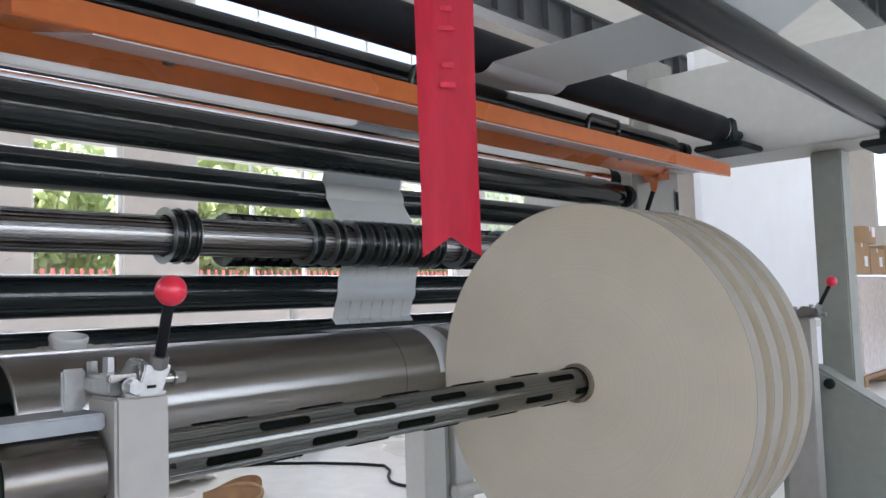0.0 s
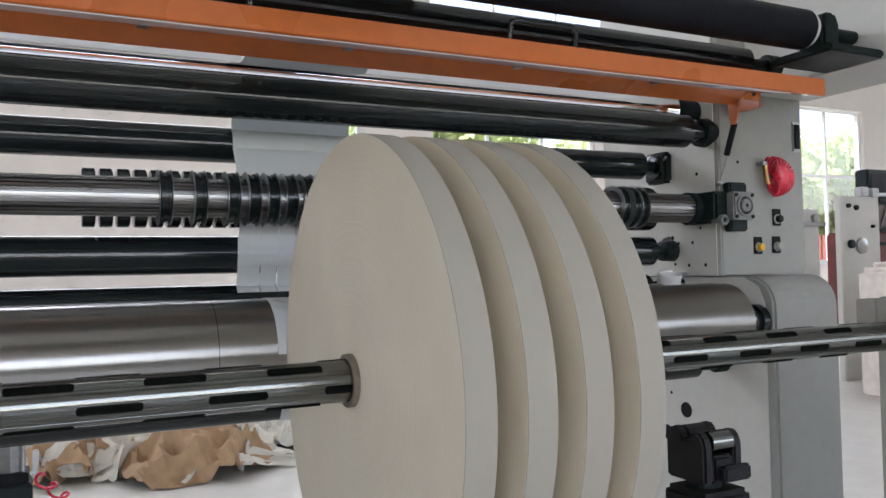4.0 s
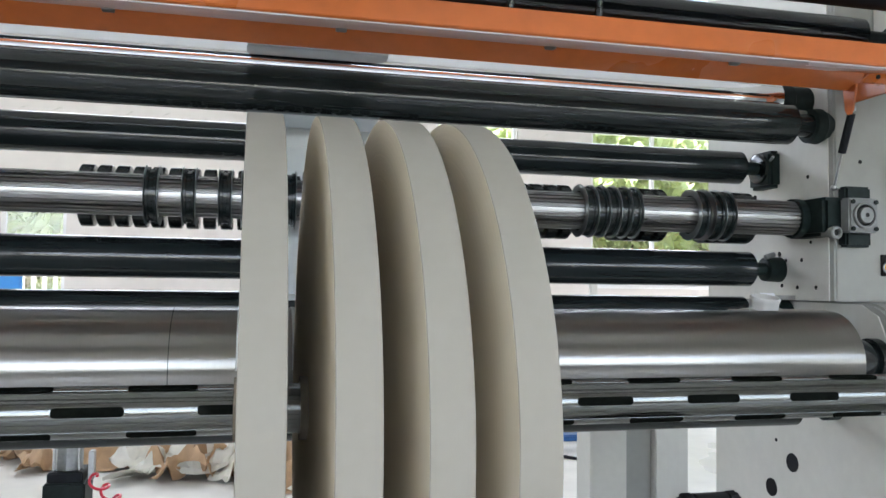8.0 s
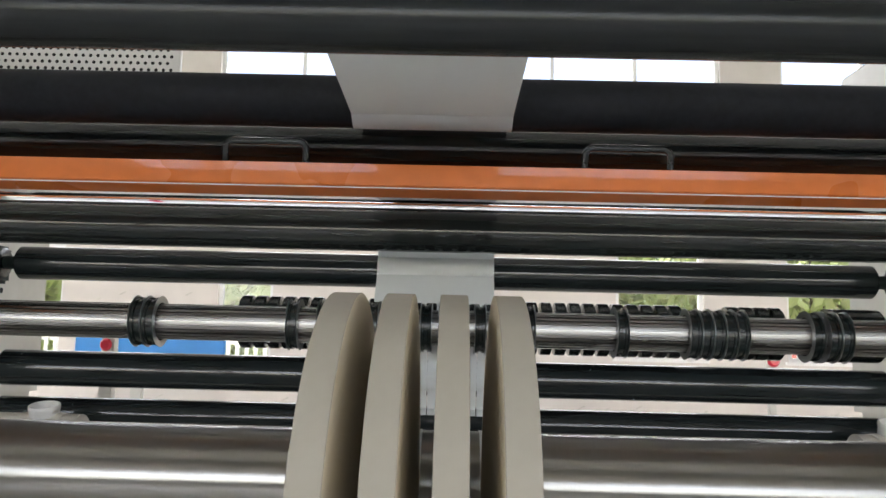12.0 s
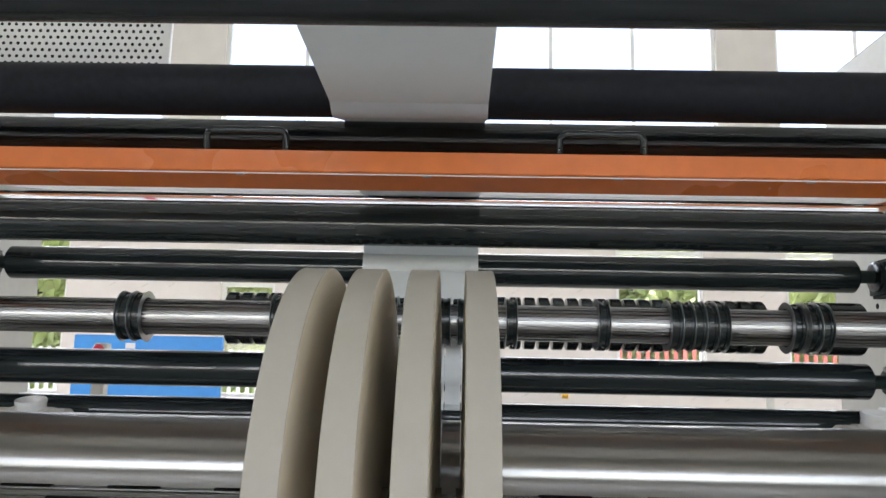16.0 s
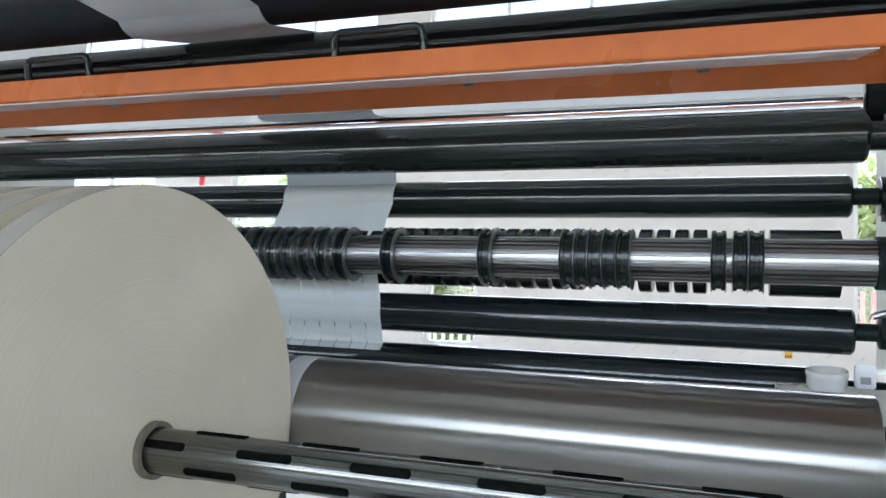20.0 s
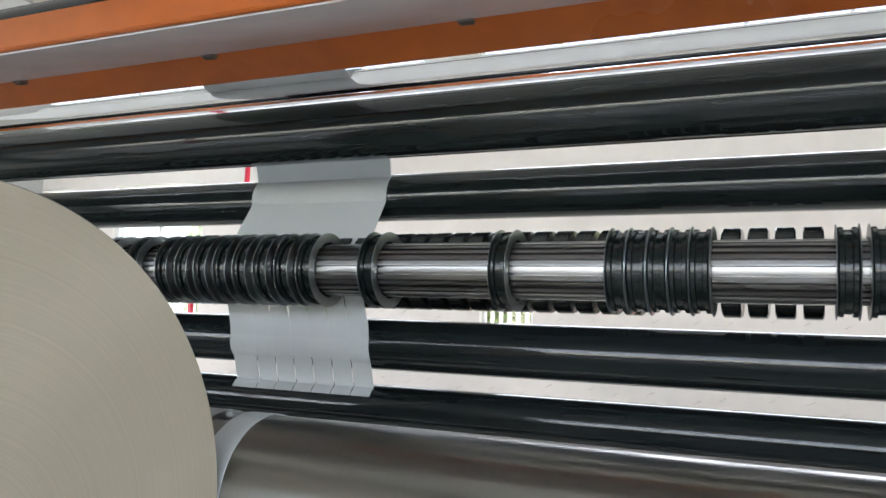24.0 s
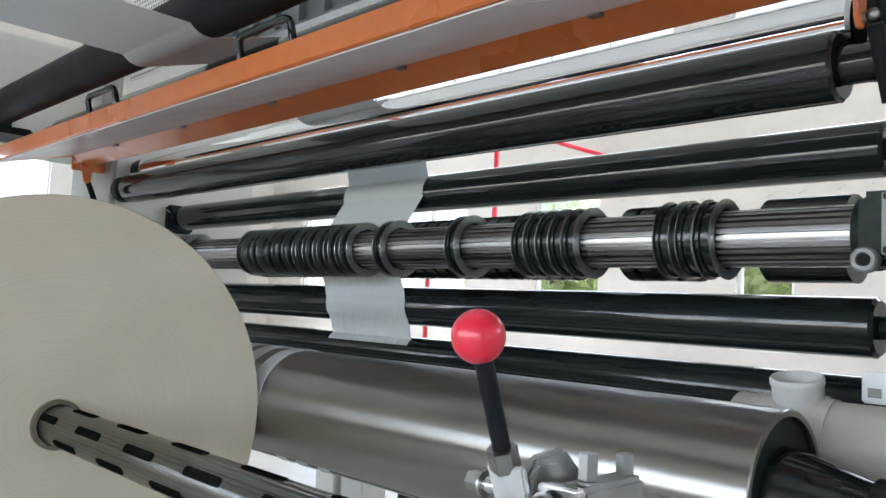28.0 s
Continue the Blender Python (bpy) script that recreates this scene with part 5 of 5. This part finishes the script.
part("cable", tube([(1.75, 6.05, 0.012), (2.0, 5.95, 0.012), (2.21, 5.83, 0.012), (2.46, 5.5, 0.012), (2.62, 5.2, 0.012), (2.70, 4.95, 0.012), (2.60, 4.78, 0.012), (2.45, 4.64, 0.012), (2.34, 4.5, 0.012), (2.3, 4.38, 0.012), (2.3, 4.3, 0.012)], 0.0115, 8), MATTE_BLACK, fc)
wp = thing("white_partition", (5.6, 2.9, 0), "tall plain white partition panel", "partition")
part("panel", box(4.25, 7.0, 2.88, 2.94, 0.03, 3.3, 0.004), PANEL, wp)
for x in (4.3, 6.95):
    part("foot", box(x - 0.03, x + 0.03, 2.6, 3.2, 0.0, 0.0295), GREY, wp)

mc = thing("printing_machine", (9.5, 6.9, 0), "dark red and black machine standing far back in the hall", "machine")
DARKRED = mat("dark_red_machine", (0.13, 0.022, 0.02), 0.4, grain=0.5, scale=3, big=0.4)
part("body", box(8.82, 10.02, 6.55, 7.3, 0.5, 1.72, 0.03), DARKRED, mc)
part("base", box(8.9, 10.0, 6.6, 7.2, 0, 0.4995), DARK, mc)
for z in (1.25, 1.52, 1.70):
    part("rail", box(8.78, 10.1, 6.47, 6.545, z, z + 0.045), DARK, mc)
part("chute", prism([(8.95, 1.76), (9.7, 1.76), (9.45, 2.14), (9.15, 2.14)], "y", 6.6, 7.0, 0.02), mat("dark_film_roll", (0.10, 0.08, 0.07), 0.25, grain=0.3, scale=6), mc)
part("top_rail", box(8.6, 9.7, 6.56, 6.62, 2.16, 2.20, 0.005), ZINC, mc)
part("red_head", box(9.72, 10.02, 6.5, 7.2, 1.7505, 2.12, 0.02), mat("red_paint", (0.45, 0.05, 0.03), 0.4, grain=0.08), mc)
part("side_cabinet", box(10.03, 10.42, 6.5, 7.3, 0.0, 2.16, 0.02), mat("slate_grey_paint", (0.10, 0.11, 0.12), 0.45, grain=0.08, scale=12), mc)
part("display", box(9.18, 9.98, 6.9, 7.1, 2.21, 2.56, 0.02), DARK, mc)
part("display_stand", box(9.5, 9.6, 6.95, 7.05, 1.72, 2.2095), DARK, mc)
part("screen", box(9.24, 9.9, 6.894, 6.8995, 2.25, 2.50), MATTE_BLACK, mc)
part("yellow_guard", box(10.43, 10.62, 6.5, 6.6, 1.85, 2.17), YELLOW, mc)
for xa, xb, zt in ((6.10, 6.40, 1.99), (6.52, 6.95, 1.90)):
    sp = thing("machine_plate", (xa, 5.95, 0), "white painted upright machine plate with dark rollers", "machine", "machine plates in the hall")
    part("plate", box(xa, xb, 5.9, 5.97, 0, zt, 0.01), GREY, sp)
    part("roller", lathe([(5.86, 0.10), (5.899, 0.10)], (xa + 0.04, 0, 1.62), "y", 24), DARK, sp)
    part("roller", lathe([(5.86, 0.05), (5.899, 0.05)], (xb - 0.08, 0, 1.80), "y", 20), ZINC, sp)
    part("rail", box(xa - 0.06, xb + 0.06, 5.86, 5.8995, 1.72, 1.76), ZINC, sp)
wr = thing("side_machine", (7.65, 5.95, 0), "white painted machine side plate with rollers and bolts", "machine")
part("plate", box(7.30, 7.96, 5.90, 5.98, 0, 2.06, 0.01), GREY, wr)
for x, z, r in ((7.62, 1.50, 0.09), (7.45, 1.52, 0.05), (7.55, 1.93, 0.03), (7.42, 1.95, 0.025), (7.82, 1.72, 0.02)):
    part("bolt_cap", lathe([(-0.0005, r), (-0.03, r), (-0.04, r * 0.6)], (x, 5.90, z), "y", 20), DARK if r < 0.06 else ZINC, wr)
for x, z in ((7.72, 2.11), (7.90, 2.10)):
    part("roller_block", box(x - 0.06, x + 0.06, 5.89, 5.99, z - 0.049, z + 0.06, 0.008), ZINC, wr)
part("roller", lathe([(7.95, 0.05), (8.6, 0.05)], (0, 5.93, 2.02), "x", 20), DARK, wr)
for x, y, w, d, h in ((7.0, 4.65, 1.3, 0.8, 1.26), (8.4, 4.7, 1.25, 0.8, 1.22)):
    pl = thing("wrapped_pallet", (x, y, 0), "pallet of goods wrapped in clear stretch film", "pallet", "wrapped pallets")
    part("load", box(x - w / 2, x + w / 2, y - d / 2, y + d / 2, 0.0, h, 0.06, seg=3), WRAP, pl)
    part("film_fold", box(x - w / 2 + 0.1, x + w / 2 - 0.15, y - d / 2 + 0.1, y + d / 2 - 0.1, h + 0.0005, h + 0.05, 0.02), WRAP, pl)
for x, w, h, z in ((10.15, 0.7, 0.42, 1.502), (10.9, 0.75, 0.36, 1.502), (11.6, 0.6, 0.42, 1.502), (10.6, 0.6, 0.24, 1.924)):
    cn = thing("carton", (x, 3.6, z), "closed brown corrugated carton on a wrapped pallet", "carton", "cartons on the pallet")
    part("box", box(x - w / 2, x + w / 2, 3.3, 3.8, z, z + h, 0.006), CARTON, cn)
    part("tape", box(x - 0.03, x + 0.03, 3.2985, 3.8015, z + h - 0.06, z + h + 0.0012), WASTE, cn)
    part("label", box(x + 0.08, x + 0.24, 3.2975, 3.2995, z + 0.1, z + 0.24), PANEL, cn)
pl = thing("wrapped_pallet", (10.8, 3.6, 0), "pallet of goods wrapped in clear stretch film", "pallet", "wrapped pallets")
part("load", box(9.7, 11.95, 3.25, 3.95, 0.145, 1.50, 0.04, seg=3), WRAP, pl)
part("deck", box(9.7, 11.95, 3.25, 3.95, 0.09, 0.144), CARTON, pl)
for x in (9.8, 10.8, 11.8):
    part("runner", box(x - 0.05, x + 0.05, 3.25, 3.95, 0, 0.0895), CARTON, pl)

# blue hand pallet jack and a cable on the floor behind
JACK_BLUE = mat("worn_dark_blue_paint", (0.02, 0.10, 0.30), 0.45, grain=0.15, scale=20, big=0.15)
pj = thing("pallet_jack", (2.4, 6.15, 0), "blue pallet jack parked behind the machine", "pallet jack")
part("fork", box(2.2, 2.8, 6.05, 6.17, 0.07, 0.12, 0.01), JACK_BLUE, pj)
part("fork", box(2.2, 2.8, 6.40, 6.52, 0.07, 0.12, 0.01), JACK_BLUE, pj)
part("head", box(2.8, 2.95, 6.05, 6.52, 0.03, 0.35, 0.02), JACK_BLUE, pj)
part("handle", rod((2.9, 6.28, 0.3), (2.0, 6.28, 0.62), 0.015), DARK, pj)
part("wheel", lathe([(6.06, 0.035), (6.16, 0.035)], (2.3, 0, 0.036), "y", 20), DARK, pj)
part("wheel", lathe([(6.41, 0.035), (6.51, 0.035)], (2.3, 0, 0.036), "y", 20), DARK, pj)

# ---- outside: fence and trees ----
fe = thing("picket_fence", (3, 15.5, -0.25), "white and red metal picket fence outside the windows", "fence")
for lo_, hi_, m_ in ((-16, 2.6, FRAME_WHITE), (2.6, 25.4, mat("faded_red_paint", (0.62, 0.16, 0.15), 0.5, grain=0.1))):
    fb = bmesh.new()
    for i in range(int((hi_ - lo_) / 0.18)):
        box(lo_ + i * 0.18, lo_ + i * 0.18 + 0.07, 15.48, 15.52, -0.25, 1.75 if lo_ < 0 else 2.15, bm=fb)
    pk = part("picket", fb, m_, fe)
    tagged(pk, kind="stuff")
part("rail", box(-16, 25.4, 15.53, 15.57, 0.1, 0.18), FRAME_WHITE, fe)
part("rail", box(-16, 25.4, 15.53, 15.57, 1.4, 1.48), FRAME_WHITE, fe)


def tree(x, y, h, seed):
    rg = random.Random(seed)
    tr = thing("tree", (x, y, -0.25), "leafy young tree in fresh green outside", "tree", "trees outside the hall")
    bm = lathe([(-0.25, 0.16), (h * 0.35, 0.11), (h * 0.8, 0.03)], (x, y, 0), "z", 10)
    for k in range(9):
        a = rg.uniform(0, 6.28)
        z0 = h * rg.uniform(0.25, 0.6)
        rod((x, y, z0), (x + math.cos(a) * h * 0.25, y + math.sin(a) * h * 0.25, z0 + h * rg.uniform(0.15, 0.3)), 0.03, 6, bm)
    part("trunk", bm, BARK, tr)
    n = 6000
    c = np.random.RandomState(seed)
    th, ph = c.uniform(0, 2 * np.pi, n), np.arccos(c.uniform(-1, 1, n))
    rad = c.uniform(0.35, 1.0, n) ** 0.5
    lump = 1 + 0.25 * np.sin(3 * th + seed) * np.cos(4 * ph)
    px, py, pz = x + rad * lump * h * 0.34 * np.sin(ph) * np.cos(th), y + rad * lump * h * 0.34 * np.sin(ph) * np.sin(th), h * 0.58 + rad * lump * h * 0.48 * np.cos(ph)
    verts, faces = [], []
    for i in range(n):
        s = c.uniform(0.12, 0.26)
        d = Vector(c.normal(size=3)).normalized()
        e = d.orthogonal().normalized()
        q = d.cross(e)
        p = Vector((px[i], py[i], pz[i])) - Vector((x, y, -0.25))
        b0 = len(verts)
        verts += [p - e * s, p - q * s * 0.5, p + e * s, p + q * s * 0.5]
        faces.append((b0, b0 + 1, b0 + 2, b0 + 3))
    me = bpy.data.meshes.new("crown")
    me.from_pydata(verts, [], faces)
    me.materials.append(LEAF)
    cw = new("crown", me)
    cw.parent = tr


for i in range(16):
    tree(-15 + i * 2.9 + random.uniform(-0.8, 0.8), 18.5 + random.uniform(-1.2, 2.5), random.uniform(4.8, 6.0), i)


# ---- what moves ----
TURNS = [(0, 21), (3, -1241), (6, -2517), (8, -3368), (9, -3794), (18, -7591), (19.5, -8212), (20, -8426), (27, -11371), (28, -11791)]  # seconds, degrees


def motions():
    times = [i * 0.2 for i in range(141)]
    for ob in (ws, *ROLLS):
        p = ob.location.copy()
        walk(ob, [(t, pose(p.x, p.y, p.z, float(np.interp(t, [a for a, b in TURNS], [b for a, b in TURNS])))) for t in times])
    sway = [(0, 0, 0, -38), (0.5, -0.65, 0.5, -36), (1.0, -0.2, 0.2, -33), (1.5, 0.4, -0.4, -32), (3, 0.4, 0.4, -36), (6, -0.4, 0, -38), (28, 0, 0, -38)]
    walk(bc, [(t, pose(-2.04 - x, 5.5, 0)) for t, x in ((0, 0), (18.4, 0), (18.8, 0.6), (19.6, 2.6), (21, 5.4), (22, 7.0), (22.6, 7.4), (28, 7.4))])
    walk(rb, [(t, pose(RBX, RBY, RBZ, rx, ry, rz)) for t, ry, rx, rz in sway])


motions()
